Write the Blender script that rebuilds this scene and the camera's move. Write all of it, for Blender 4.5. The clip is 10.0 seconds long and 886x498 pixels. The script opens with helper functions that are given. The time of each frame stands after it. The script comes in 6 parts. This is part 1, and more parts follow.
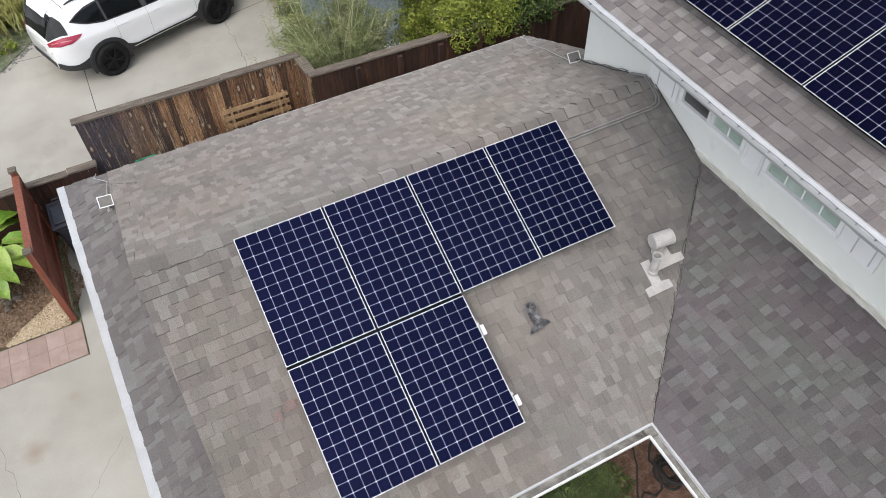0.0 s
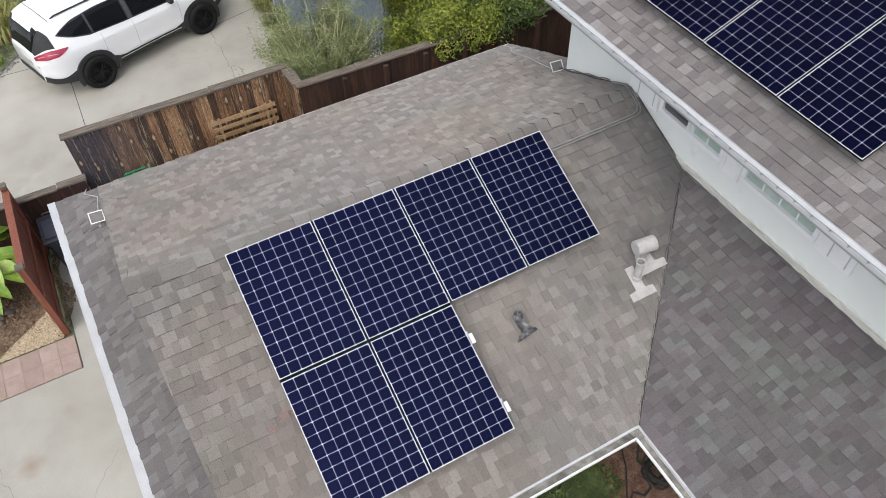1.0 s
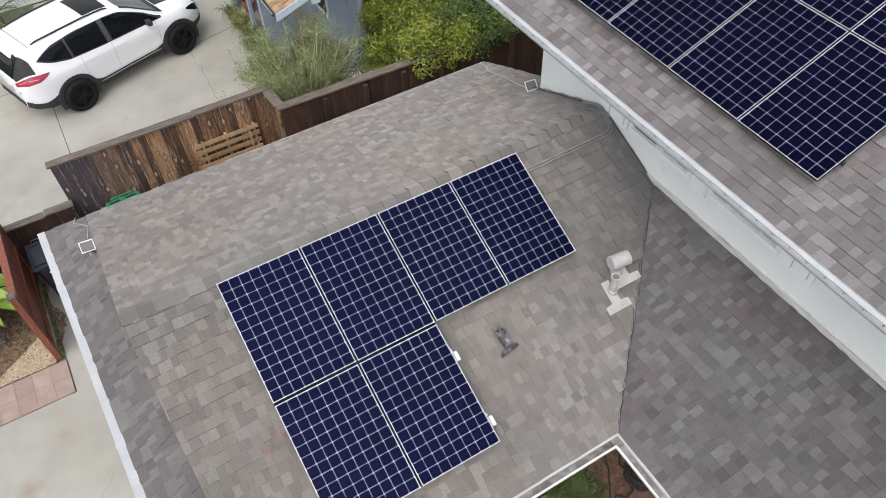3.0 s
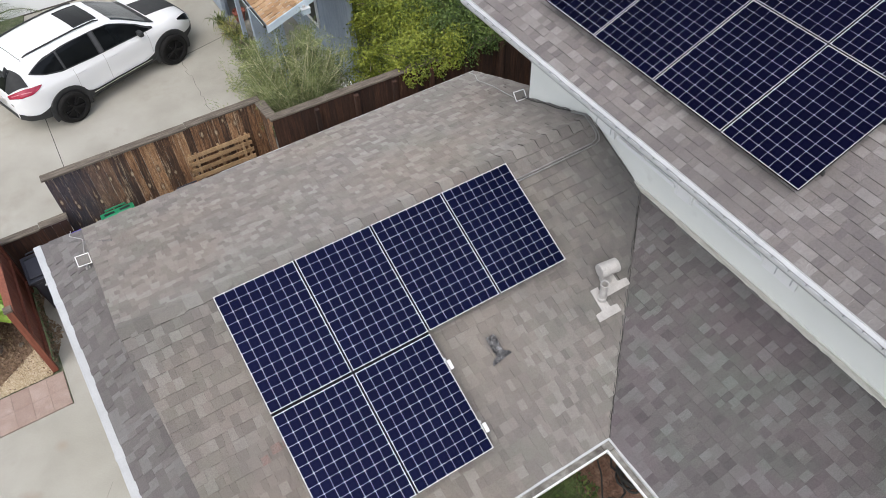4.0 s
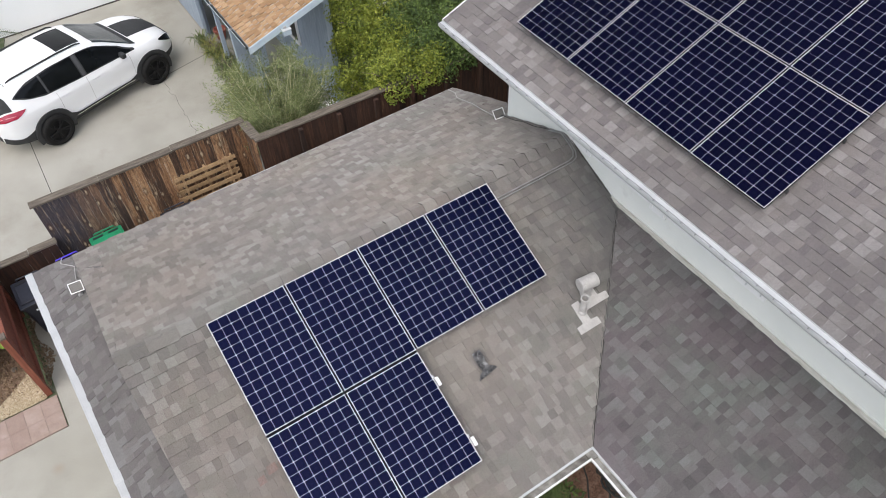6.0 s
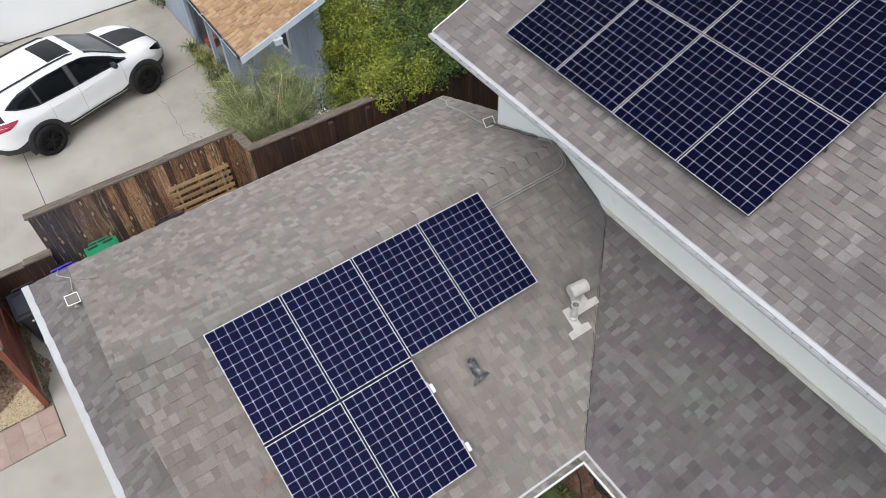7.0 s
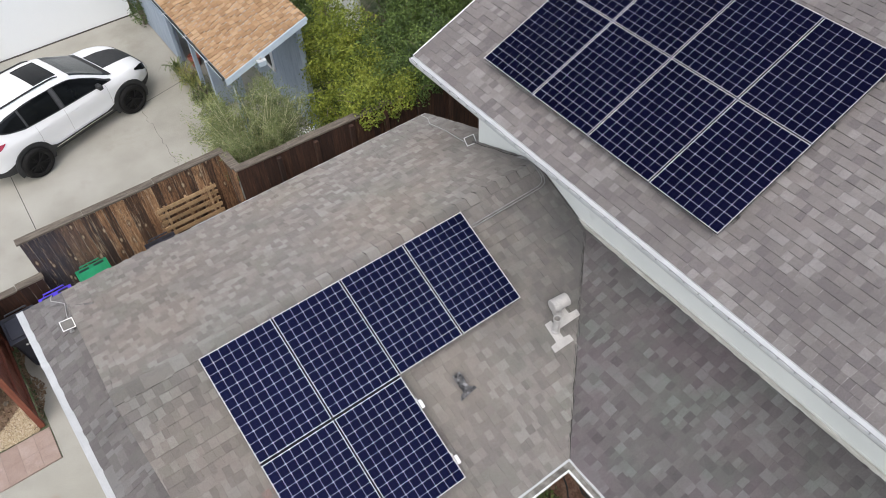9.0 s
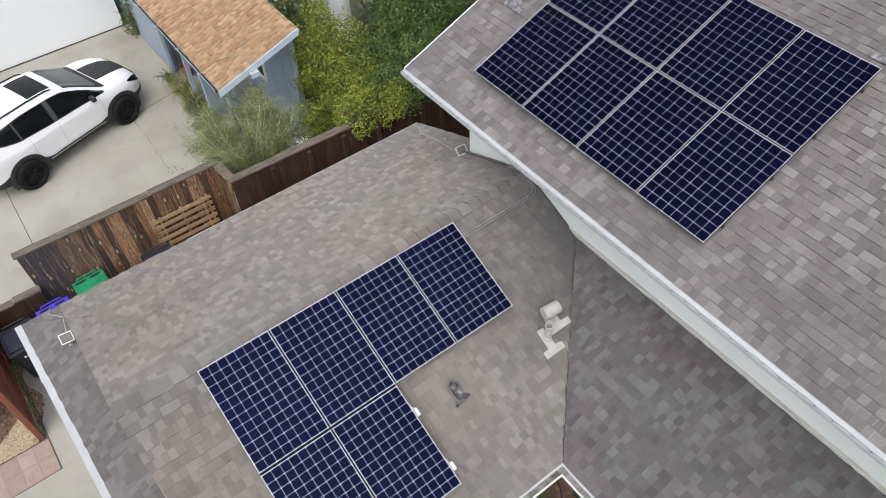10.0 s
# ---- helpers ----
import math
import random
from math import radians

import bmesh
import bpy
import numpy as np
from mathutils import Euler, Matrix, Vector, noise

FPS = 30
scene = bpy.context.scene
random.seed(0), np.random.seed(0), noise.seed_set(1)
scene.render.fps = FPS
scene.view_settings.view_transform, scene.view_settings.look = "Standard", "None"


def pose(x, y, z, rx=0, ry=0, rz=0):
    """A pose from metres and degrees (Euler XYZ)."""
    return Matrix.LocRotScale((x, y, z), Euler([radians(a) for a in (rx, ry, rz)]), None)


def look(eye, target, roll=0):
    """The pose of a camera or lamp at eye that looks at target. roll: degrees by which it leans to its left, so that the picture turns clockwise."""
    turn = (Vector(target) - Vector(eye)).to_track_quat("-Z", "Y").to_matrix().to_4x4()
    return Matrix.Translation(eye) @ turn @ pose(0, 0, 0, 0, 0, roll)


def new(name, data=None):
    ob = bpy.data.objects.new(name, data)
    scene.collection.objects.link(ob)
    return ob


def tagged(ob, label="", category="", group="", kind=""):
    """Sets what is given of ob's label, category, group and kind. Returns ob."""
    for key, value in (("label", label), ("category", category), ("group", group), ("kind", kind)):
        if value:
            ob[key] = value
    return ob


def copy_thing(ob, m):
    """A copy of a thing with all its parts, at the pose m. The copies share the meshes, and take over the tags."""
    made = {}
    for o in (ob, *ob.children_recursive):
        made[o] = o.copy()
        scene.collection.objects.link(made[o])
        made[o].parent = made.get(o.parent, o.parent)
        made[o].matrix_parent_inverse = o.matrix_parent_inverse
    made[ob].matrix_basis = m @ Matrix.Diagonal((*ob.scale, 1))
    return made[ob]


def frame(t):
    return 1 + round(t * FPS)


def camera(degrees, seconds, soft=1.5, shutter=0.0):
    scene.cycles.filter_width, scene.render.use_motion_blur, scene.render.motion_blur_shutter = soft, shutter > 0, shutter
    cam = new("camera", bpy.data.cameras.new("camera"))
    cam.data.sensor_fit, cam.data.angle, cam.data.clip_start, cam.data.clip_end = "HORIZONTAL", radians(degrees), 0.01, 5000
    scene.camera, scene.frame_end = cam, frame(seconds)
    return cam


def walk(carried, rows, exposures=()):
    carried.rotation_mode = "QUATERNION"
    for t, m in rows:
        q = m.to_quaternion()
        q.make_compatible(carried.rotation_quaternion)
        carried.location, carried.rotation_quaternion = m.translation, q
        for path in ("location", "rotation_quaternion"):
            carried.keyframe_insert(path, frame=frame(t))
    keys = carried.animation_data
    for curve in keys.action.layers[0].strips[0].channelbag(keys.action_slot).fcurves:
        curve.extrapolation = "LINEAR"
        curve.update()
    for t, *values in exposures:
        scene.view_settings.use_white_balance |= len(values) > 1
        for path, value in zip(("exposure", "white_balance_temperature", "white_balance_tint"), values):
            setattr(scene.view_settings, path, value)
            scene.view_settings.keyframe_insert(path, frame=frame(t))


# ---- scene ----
cam = camera(62.0, 10.0, soft=0.75)
PATH = [
    (0, (0.023, -0.024, 10.325), (0.585, 1.148, 8.805), -2.1),
    (0.5, (0.038, -0.037, 10.433), (0.61, 1.128, 8.912), -2.2),
    (1, (0.044, -0.053, 10.54), (0.629, 1.106, 9.019), -2.3),
    (1.5, (0.045, -0.065, 10.65), (0.642, 1.089, 9.129), -2.3),
    (2, (0.039, -0.076, 10.763), (0.647, 1.072, 9.242), -2.3),
    (2.5, (0.04, -0.083, 10.881), (0.656, 1.058, 9.359), -2.4),
    (4, (0.033, -0.115, 11.202), (0.677, 1.012, 9.681), -2.5),
    (4.5, (0.029, -0.127, 11.31), (0.682, 0.996, 9.79), -2.5),
    (5, (0.04, -0.125, 11.417), (0.701, 0.992, 9.895), -2.6),
    (5.5, (0.04, -0.132, 11.519), (0.711, 0.979, 9.997), -2.6),
    (6, (0.038, -0.139, 11.616), (0.717, 0.967, 10.095), -2.7),
    (7.5, (0.027, -0.171, 11.92), (0.732, 0.919, 10.399), -2.7),
    (8, (0.03, -0.182, 12.029), (0.742, 0.903, 10.508), -2.8),
    (8.5, (0.026, -0.202, 12.138), (0.747, 0.879, 10.617), -2.8),
    (9, (0.027, -0.212, 12.262), (0.756, 0.863, 10.742), -2.8),
    (9.5, (0.031, -0.224, 12.383), (0.766, 0.847, 10.863), -2.9),
    (10, (0.013, -0.243, 12.5), (0.759, 0.823, 10.981), -2.9),
]
walk(cam, [(t, look(eye, target, roll)) for t, eye, target, roll in PATH])

# ---- light ----
world = bpy.data.worlds.new("world")
scene.world = world
world.use_nodes = True
wn, wl = world.node_tree.nodes, world.node_tree.links
sky = wn.new("ShaderNodeTexSky")
sky.sky_type = "NISHITA"
sky.sun_disc = False
sky.sun_elevation, sky.sun_rotation = radians(60), radians(225)
sky.air_density, sky.dust_density = 1.0, 4.0
soft = wn.new("ShaderNodeHueSaturation")
soft.inputs["Saturation"].default_value = 0.62
wl.new(sky.outputs[0], soft.inputs["Color"])
wl.new(soft.outputs[0], wn["Background"].inputs[0])
wn["Background"].inputs[1].default_value = 0.15
sun_data = bpy.data.lights.new("sun", "SUN")
sun_data.energy, sun_data.angle, sun_data.color = 0.85, radians(90), (0.925, 0.967, 1.0)
sun = new("sun", sun_data)
sun.matrix_world = look((-2.7, -2.7, 6.5), (0, 0, 0))
scene.view_settings.exposure = 0.59

# ---- helpers of this scene ----
WORLD = {}
rng = random.Random(7)
nrng = np.random.default_rng(7)
UP = Vector((0, 0, 1))
ONE = Matrix.Identity(4)


def thing(name, label, category, at=(0, 0, 0), group="", kind="", turn=0.0):
    """An Empty at the base of a thing."""
    ob = new(name)
    ob.matrix_basis = pose(*at, 0, 0, turn)
    WORLD[ob.name] = ob.matrix_basis.copy()
    return tagged(ob, label, category, group, kind)


def place(ob, parent, m=ONE):
    """Put ob at the world pose m, under parent."""
    ob.matrix_basis = m
    WORLD[ob.name] = m.copy()
    if parent:
        ob.parent = parent
        ob.matrix_parent_inverse = WORLD[parent.name].inverted()
    return ob


def mesh_of(name, verts, faces, mat, smooth=False):
    me = bpy.data.meshes.new(name)
    me.from_pydata([tuple(v) for v in verts], [], faces)
    me.materials.append(mat)
    if smooth:
        me.polygons.foreach_set("use_smooth", [True] * len(me.polygons))
    return me


def part(name, bm, mat, parent=None, label="", m=ONE, smooth=False, kind=""):
    """Links a bmesh, or a mesh, as one object."""
    if isinstance(bm, bmesh.types.BMesh):
        bmesh.ops.recalc_face_normals(bm, faces=bm.faces)
        me = bpy.data.meshes.new(name)
        bm.to_mesh(me)
        bm.free()
        me.materials.append(mat)
        if smooth:
            me.polygons.foreach_set("use_smooth", [True] * len(me.polygons))
    else:
        me = bm
    ob = place(new(name, me), parent, m)
    return tagged(ob, label, kind=kind)


def box(lo, hi, bevel=0.0, bm=None, m=ONE):
    """A box between two corners, its edges rounded."""
    b = bmesh.new()
    bmesh.ops.create_cube(b, size=1)
    lo, hi = Vector(lo), Vector(hi)
    for v in b.verts:
        v.co = Vector([(lo[i] + hi[i]) / 2 + v.co[i] * (hi[i] - lo[i]) for i in range(3)])
    if bevel:
        bmesh.ops.bevel(b, geom=b.edges[:], offset=bevel, segments=2, affect="EDGES", profile=0.6)
    b.transform(m)
    if bm is None:
        return b
    return join(bm, b)


def join(bm, b):
    table = {v: bm.verts.new(v.co) for v in b.verts}
    for f in b.faces:
        bm.faces.new([table[v] for v in f.verts])
    b.free()
    return bm


def prism(poly, m, depth, bm=None):
    """A flat polygon (x, y) of the frame m, with its thickness down the frame's z."""
    b = bm or bmesh.new()
    top = [b.verts.new(m @ Vector((x, y, 0))) for x, y in poly]
    low = [b.verts.new(m @ Vector((x, y, -depth))) for x, y in poly]
    b.faces.new(top)
    b.faces.new(low[::-1])
    for i in range(len(poly)):
        j = (i + 1) % len(poly)
        b.faces.new([top[j], top[i], low[i], low[j]])
    return b


def tube(points, radii, sides=8, bm=None, caps=True):
    """A tube along points, tapered."""
    b = bm or bmesh.new()
    pts = [Vector(p) for p in points]
    if not isinstance(radii, (list, tuple)):
        radii = [radii] * len(pts)
    rings = []
    for i, p in enumerate(pts):
        d = (pts[min(i + 1, len(pts) - 1)] - pts[max(i - 1, 0)])
        d = d.normalized() if d.length > 1e-6 else UP
        a = d.cross(UP if abs(d.z) < 0.9 else Vector((1, 0, 0))).normalized()
        c = d.cross(a)
        rings.append([b.verts.new(p + (a * math.cos(k * math.tau / sides) + c * math.sin(k * math.tau / sides)) * radii[i]) for k in range(sides)])
    for r, s in zip(rings, rings[1:]):
        for k in range(sides):
            b.faces.new([r[k], r[(k + 1) % sides], s[(k + 1) % sides], s[k]])
    if caps:
        b.faces.new(rings[0][::-1])
        b.faces.new(rings[-1])
    return b


def lathe(profile, m=ONE, sides=24, bm=None):
    """A surface turned round z from (radius, height) points."""
    b = bm or bmesh.new()
    rings = [[b.verts.new(m @ Vector((r * math.cos(k * math.tau / sides), r * math.sin(k * math.tau / sides), z))) for k in range(sides)] for r, z in profile]
    for r, s in zip(rings, rings[1:]):
        for k in range(sides):
            b.faces.new([r[k], r[(k + 1) % sides], s[(k + 1) % sides], s[k]])
    b.faces.new(rings[0][::-1])
    b.faces.new(rings[-1])
    return b


def frame_of(origin, u, v):
    """The pose whose x and y run along u and v."""
    u, v = Vector(u).normalized(), Vector(v).normalized()
    n = u.cross(v)
    m = Matrix((u, v, n)).transposed().to_4x4()
    m.translation = origin
    return m


# ---- materials ----
def nodes_of(name):
    mat = bpy.data.materials.new(name)
    mat.use_nodes = True
    return mat, mat.node_tree.nodes, mat.node_tree.links, mat.node_tree.nodes["Principled BSDF"]


def ramp_of(nodes, stops):
    r = nodes.new("ShaderNodeValToRGB")
    e = r.color_ramp.elements
    while len(e) < len(stops):
        e.new(0.5)
    for el, (p, c) in zip(e, stops):
        el.position, el.color = p, (*c, 1)
    return r


def random_value(nodes, links):
    """One number a piece, for objects of their own and for islands of a joined mesh."""
    info, geo = nodes.new("ShaderNodeObjectInfo"), nodes.new("ShaderNodeNewGeometry")
    add, fr = nodes.new("ShaderNodeMath"), nodes.new("ShaderNodeMath")
    add.operation, fr.operation = "ADD", "FRACT"
    links.new(info.outputs["Random"], add.inputs[0])
    links.new(geo.outputs["Random Per Island"], add.inputs[1])
    links.new(add.outputs[0], fr.inputs[0])
    return fr.outputs[0], geo.outputs["Position"]


def noise_of(nodes, links, pos, scale, detail=4.0, stretch=None, rough=0.55):
    n = nodes.new("ShaderNodeTexNoise")
    n.inputs["Scale"].default_value, n.inputs["Detail"].default_value = scale, detail
    n.inputs["Roughness"].default_value = rough
    if stretch:
        mp = nodes.new("ShaderNodeMapping")
        mp.inputs["Scale"].default_value = stretch
        links.new(pos, mp.inputs[0])
        pos = mp.outputs[0]
    links.new(pos, n.inputs["Vector"])
    return n.outputs["Fac"]


def mixed(nodes, links, a, b, fac, how="MIX"):
    m = nodes.new("ShaderNodeMix")
    m.data_type, m.blend_type = "RGBA", how
    for sock, val in ((m.inputs[0], fac), (m.inputs[6], a), (m.inputs[7], b)):
        if isinstance(val, bpy.types.NodeSocket):
            links.new(val, sock)
        else:
            sock.default_value = val if isinstance(val, float) else (*val, 1)
    return m.outputs[2]


def ranged(nodes, links, val, a, b, lo, hi):
    r = nodes.new("ShaderNodeMapRange")
    r.inputs[1].default_value, r.inputs[2].default_value, r.inputs[3].default_value, r.inputs[4].default_value = a, b, lo, hi
    links.new(val, r.inputs[0])
    return r.outputs[0]


def surf(name, stops, by=0.0, scale=3.0, fine=90.0, grain=0.25, rough=0.8, bump=0.15, metal=0.0, coat=0.0, stretch=None, stain=None, spec=0.5, stain_scale=0.8, stain_at=(0.5, 0.7)):
    """A surface whose colour runs over stops, by a noise of that scale mixed with a number a piece (by), with fine grain, relief and stains."""
    mat, n, l, p = nodes_of(name)
    rand, pos = random_value(n, l)
    a = noise_of(n, l, pos, scale, stretch=stretch)
    a = ranged(n, l, a, 0.3, 0.7, 0.0, 1.0)
    if by > 0:
        mx = n.new("ShaderNodeMix")
        mx.inputs[0].default_value = by
        l.new(a, mx.inputs[2])
        l.new(rand, mx.inputs[3])
        a = mx.outputs[0]
    r = ramp_of(n, stops)
    l.new(a, r.inputs[0])
    col = r.outputs[0]
    f = noise_of(n, l, pos, fine, 3.0, stretch=stretch, rough=0.7)
    g = ranged(n, l, f, 0.3, 0.7, 1 - grain, 1 + grain)
    col = mixed(n, l, col, g, 1.0, "MULTIPLY")
    if stain:
        s = noise_of(n, l, pos, stain_scale, 6.0, rough=0.65)
        s = ranged(n, l, s, stain_at[0], stain_at[1], 0.0, 1.0)
        col = mixed(n, l, col, stain, s)
    l.new(col, p.inputs["Base Color"])
    p.inputs["Roughness"].default_value, p.inputs["Metallic"].default_value = rough, metal
    p.inputs["Coat Weight"].default_value, p.inputs["Coat Roughness"].default_value = coat, 0.06
    p.inputs["Specular IOR Level"].default_value = spec
    if rough > 0.9:
        p.inputs["Diffuse Roughness"].default_value = 0.8
    if bump:
        b = n.new("ShaderNodeBump")
        b.inputs["Strength"].default_value, b.inputs["Distance"].default_value = bump, 0.01
        l.new(f, b.inputs["Height"])
        l.new(b.outputs[0], p.inputs["Normal"])
    return mat


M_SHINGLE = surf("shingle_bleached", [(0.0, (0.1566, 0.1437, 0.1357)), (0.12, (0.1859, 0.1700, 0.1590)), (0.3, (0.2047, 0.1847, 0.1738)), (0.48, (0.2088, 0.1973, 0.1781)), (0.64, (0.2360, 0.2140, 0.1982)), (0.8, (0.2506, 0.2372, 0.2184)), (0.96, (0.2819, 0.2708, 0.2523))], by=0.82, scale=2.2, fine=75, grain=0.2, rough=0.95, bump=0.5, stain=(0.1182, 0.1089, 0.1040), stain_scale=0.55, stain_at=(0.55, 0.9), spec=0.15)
# Wing slope: greyer weathered shingle colours, darkened further for the wall's shade.
M_SHINGLE_W = surf("shingle_weathered_shaded", [(0.0, (0.0921, 0.0854, 0.0862)), (0.12, (0.1088, 0.1013, 0.1007)), (0.3, (0.1287, 0.1188, 0.1184)), (0.48, (0.1314, 0.1260, 0.1212)), (0.64, (0.1485, 0.1377, 0.1359)), (0.8, (0.1627, 0.1571, 0.1546)), (0.96, (0.1831, 0.1794, 0.1783))], by=0.82, scale=2.2, fine=75, grain=0.2, rough=0.95, bump=0.5, stain=(0.083, 0.078, 0.077), stain_scale=0.55, stain_at=(0.55, 0.9), spec=0.15)
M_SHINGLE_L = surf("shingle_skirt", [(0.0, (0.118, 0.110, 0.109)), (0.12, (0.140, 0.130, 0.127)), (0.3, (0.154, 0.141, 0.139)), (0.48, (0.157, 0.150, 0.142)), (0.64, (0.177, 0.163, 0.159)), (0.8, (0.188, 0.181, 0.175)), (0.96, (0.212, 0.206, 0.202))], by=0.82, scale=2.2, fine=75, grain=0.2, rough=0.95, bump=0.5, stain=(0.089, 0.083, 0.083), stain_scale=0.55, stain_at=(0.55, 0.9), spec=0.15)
M_SHINGLE_U = surf("shingle_upper", [(0.0, (0.1430, 0.1307, 0.1303)), (0.2, (0.1662, 0.1493, 0.1488)), (0.45, (0.1894, 0.1734, 0.1674)), (0.65, (0.1993, 0.1787, 0.1730)), (0.8, (0.2279, 0.2124, 0.2047)), (0.92, (0.2591, 0.2445, 0.2372))], by=0.94, scale=2.0, fine=75, grain=0.24, rough=0.95, bump=0.5, stain=(0.1349, 0.1236, 0.1210), stain_scale=0.6, stain_at=(0.5, 0.85), spec=0.15)
M_DECK = surf("roof_felt", [(0, (0.04, 0.037, 0.035)), (1, (0.06, 0.055, 0.05))], rough=0.95)
M_TAN = surf("shingle_tan", [(0.0, (0.25, 0.15, 0.08)), (0.5, (0.34, 0.215, 0.12)), (1.0, (0.45, 0.31, 0.19))], by=0.75, scale=3, fine=120, grain=0.2, rough=0.95, bump=0.4, spec=0.15)
M_WHITE = surf("white_paint", [(0, (0.78, 0.785, 0.78)), (1, (0.84, 0.845, 0.84))], scale=1.5, grain=0.06, rough=0.5, bump=0.03, stain=(0.5, 0.48, 0.44), stain_scale=3.0, stain_at=(0.68, 0.85))
M_GUTTER = surf("gutter_metal", [(0, (0.44, 0.45, 0.455)), (1, (0.52, 0.53, 0.535))], scale=4, grain=0.1, rough=0.55, bump=0.03, stain=(0.3, 0.28, 0.24), stain_scale=5.0, stain_at=(0.68, 0.8))
M_GUTTER_IN = surf("gutter_inside", [(0, (0.1, 0.09, 0.08)), (0.5, (0.22, 0.21, 0.19)), (1, (0.4, 0.39, 0.36))], scale=6, grain=0.3, rough=0.9)
M_STUCCO = surf("stucco", [(0, (0.73, 0.75, 0.715)), (1, (0.79, 0.805, 0.77))], scale=1.2, fine=140, grain=0.06, rough=0.9, bump=0.25, stain=(0.5, 0.5, 0.47), stain_scale=1.3, stain_at=(0.62, 0.85))
M_TRIMBOARD = surf("dirty_trim", [(0, (0.42, 0.4, 0.35)), (0.5, (0.55, 0.53, 0.48)), (1, (0.66, 0.65, 0.6))], scale=5, fine=60, grain=0.15, rough=0.8, bump=0.15, stretch=(4, 0.6, 4))
M_STUCCO_N = surf("stucco_neighbour", [(0, (0.8, 0.815, 0.82)), (1, (0.84, 0.855, 0.86))], scale=0.4, fine=120, grain=0.04, rough=0.85, bump=0.15)
M_CONCRETE = surf("concrete", [(0, (0.29, 0.275, 0.235)), (0.5, (0.35, 0.335, 0.292)), (1, (0.4, 0.385, 0.342))], scale=0.6, fine=45, grain=0.08, rough=0.9, bump=0.12, stain=(0.25, 0.225, 0.18), stain_scale=0.7, stain_at=(0.56, 0.85))
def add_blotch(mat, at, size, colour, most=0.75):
    """A patch of another colour with an uneven outline at one spot of a surface."""
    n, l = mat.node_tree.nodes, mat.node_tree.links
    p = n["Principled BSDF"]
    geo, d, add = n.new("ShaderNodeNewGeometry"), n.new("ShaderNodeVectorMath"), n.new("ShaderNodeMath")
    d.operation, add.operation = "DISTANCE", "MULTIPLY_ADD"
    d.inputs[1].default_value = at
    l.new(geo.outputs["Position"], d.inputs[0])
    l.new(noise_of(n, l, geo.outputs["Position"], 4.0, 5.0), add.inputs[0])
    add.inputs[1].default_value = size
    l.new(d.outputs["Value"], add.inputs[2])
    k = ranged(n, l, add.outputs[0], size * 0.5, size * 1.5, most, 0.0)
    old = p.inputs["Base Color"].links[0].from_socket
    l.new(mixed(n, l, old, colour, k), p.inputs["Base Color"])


def add_tint(mat, scale, colour, lo, hi):
    """Broad patches where the surface has weathered to another tone."""
    n, l = mat.node_tree.nodes, mat.node_tree.links
    p = n["Principled BSDF"]
    geo = n.new("ShaderNodeNewGeometry")
    k = ranged(n, l, noise_of(n, l, geo.outputs["Position"], scale, 2.0), lo, hi, 0.0, 1.0)
    old = p.inputs["Base Color"].links[0].from_socket
    l.new(mixed(n, l, old, colour, k, "MULTIPLY"), p.inputs["Base Color"])


add_tint(M_SHINGLE, 0.45, (1.03, 0.99, 0.95), 0.45, 0.65)
# Shade under the clerestory wall put into the shingle colour, along with soiling.
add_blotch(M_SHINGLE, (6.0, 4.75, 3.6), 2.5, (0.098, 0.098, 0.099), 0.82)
add_blotch(M_SHINGLE, (2.9, 4.1, 3.3), 1.1, (0.27, 0.232, 0.19), 0.35)
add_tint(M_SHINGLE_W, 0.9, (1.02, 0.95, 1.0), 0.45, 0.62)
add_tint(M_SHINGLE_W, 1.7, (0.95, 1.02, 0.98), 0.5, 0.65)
add_blotch(M_SHINGLE, (3.1, 4.06, 3.3), 0.15, (0.1, 0.1, 0.115), 0.6)
add_blotch(M_SHINGLE, (-0.1, 3.9, 3.2), 1.1, (0.25, 0.212, 0.18), 0.35)
add_tint(M_SHINGLE, 0.8, (0.93, 0.965, 0.945), 0.52, 0.72)
add_blotch(M_CONCRETE, (-3.44, 7.28, 0.0), 0.26, (0.25, 0.19, 0.14))
add_blotch(M_CONCRETE, (-2.75, 8.0, 0.0), 0.14, (0.3, 0.25, 0.2))
add_blotch(M_CONCRETE, (-1.2, 13.1, 0.0), 0.22, (0.3, 0.26, 0.21))
M_CRACK = surf("crack_fill", [(0, (0.12, 0.11, 0.1)), (1, (0.26, 0.24, 0.21))], scale=7, rough=0.95)
M_JOINT = surf("joint", [(0, (0.05, 0.045, 0.04)), (1, (0.1, 0.09, 0.08))], rough=0.95)
M_SOIL = surf("soil", [(0, (0.08, 0.05, 0.032)), (0.5, (0.15, 0.1, 0.066)), (1, (0.24, 0.17, 0.12))], scale=9, fine=60, grain=0.5, rough=1.0, bump=0.8)
M_GRAVEL = surf("gravel", [(0, (0.35, 0.27, 0.17)), (0.5, (0.5, 0.41, 0.28)), (1, (0.66, 0.58, 0.45))], by=0.85, scale=6, grain=0.15, rough=0.9)
M_PAVER = surf("paver", [(0, (0.27, 0.195, 0.165)), (0.5, (0.32, 0.238, 0.202)), (1, (0.39, 0.305, 0.265))], by=0.45, scale=5, fine=80, grain=0.2, rough=0.9, bump=0.3)
M_MORTAR = surf("sandy_mortar", [(0, (0.25, 0.185, 0.155)), (1, (0.31, 0.24, 0.205))], scale=6, grain=0.2, rough=0.95)
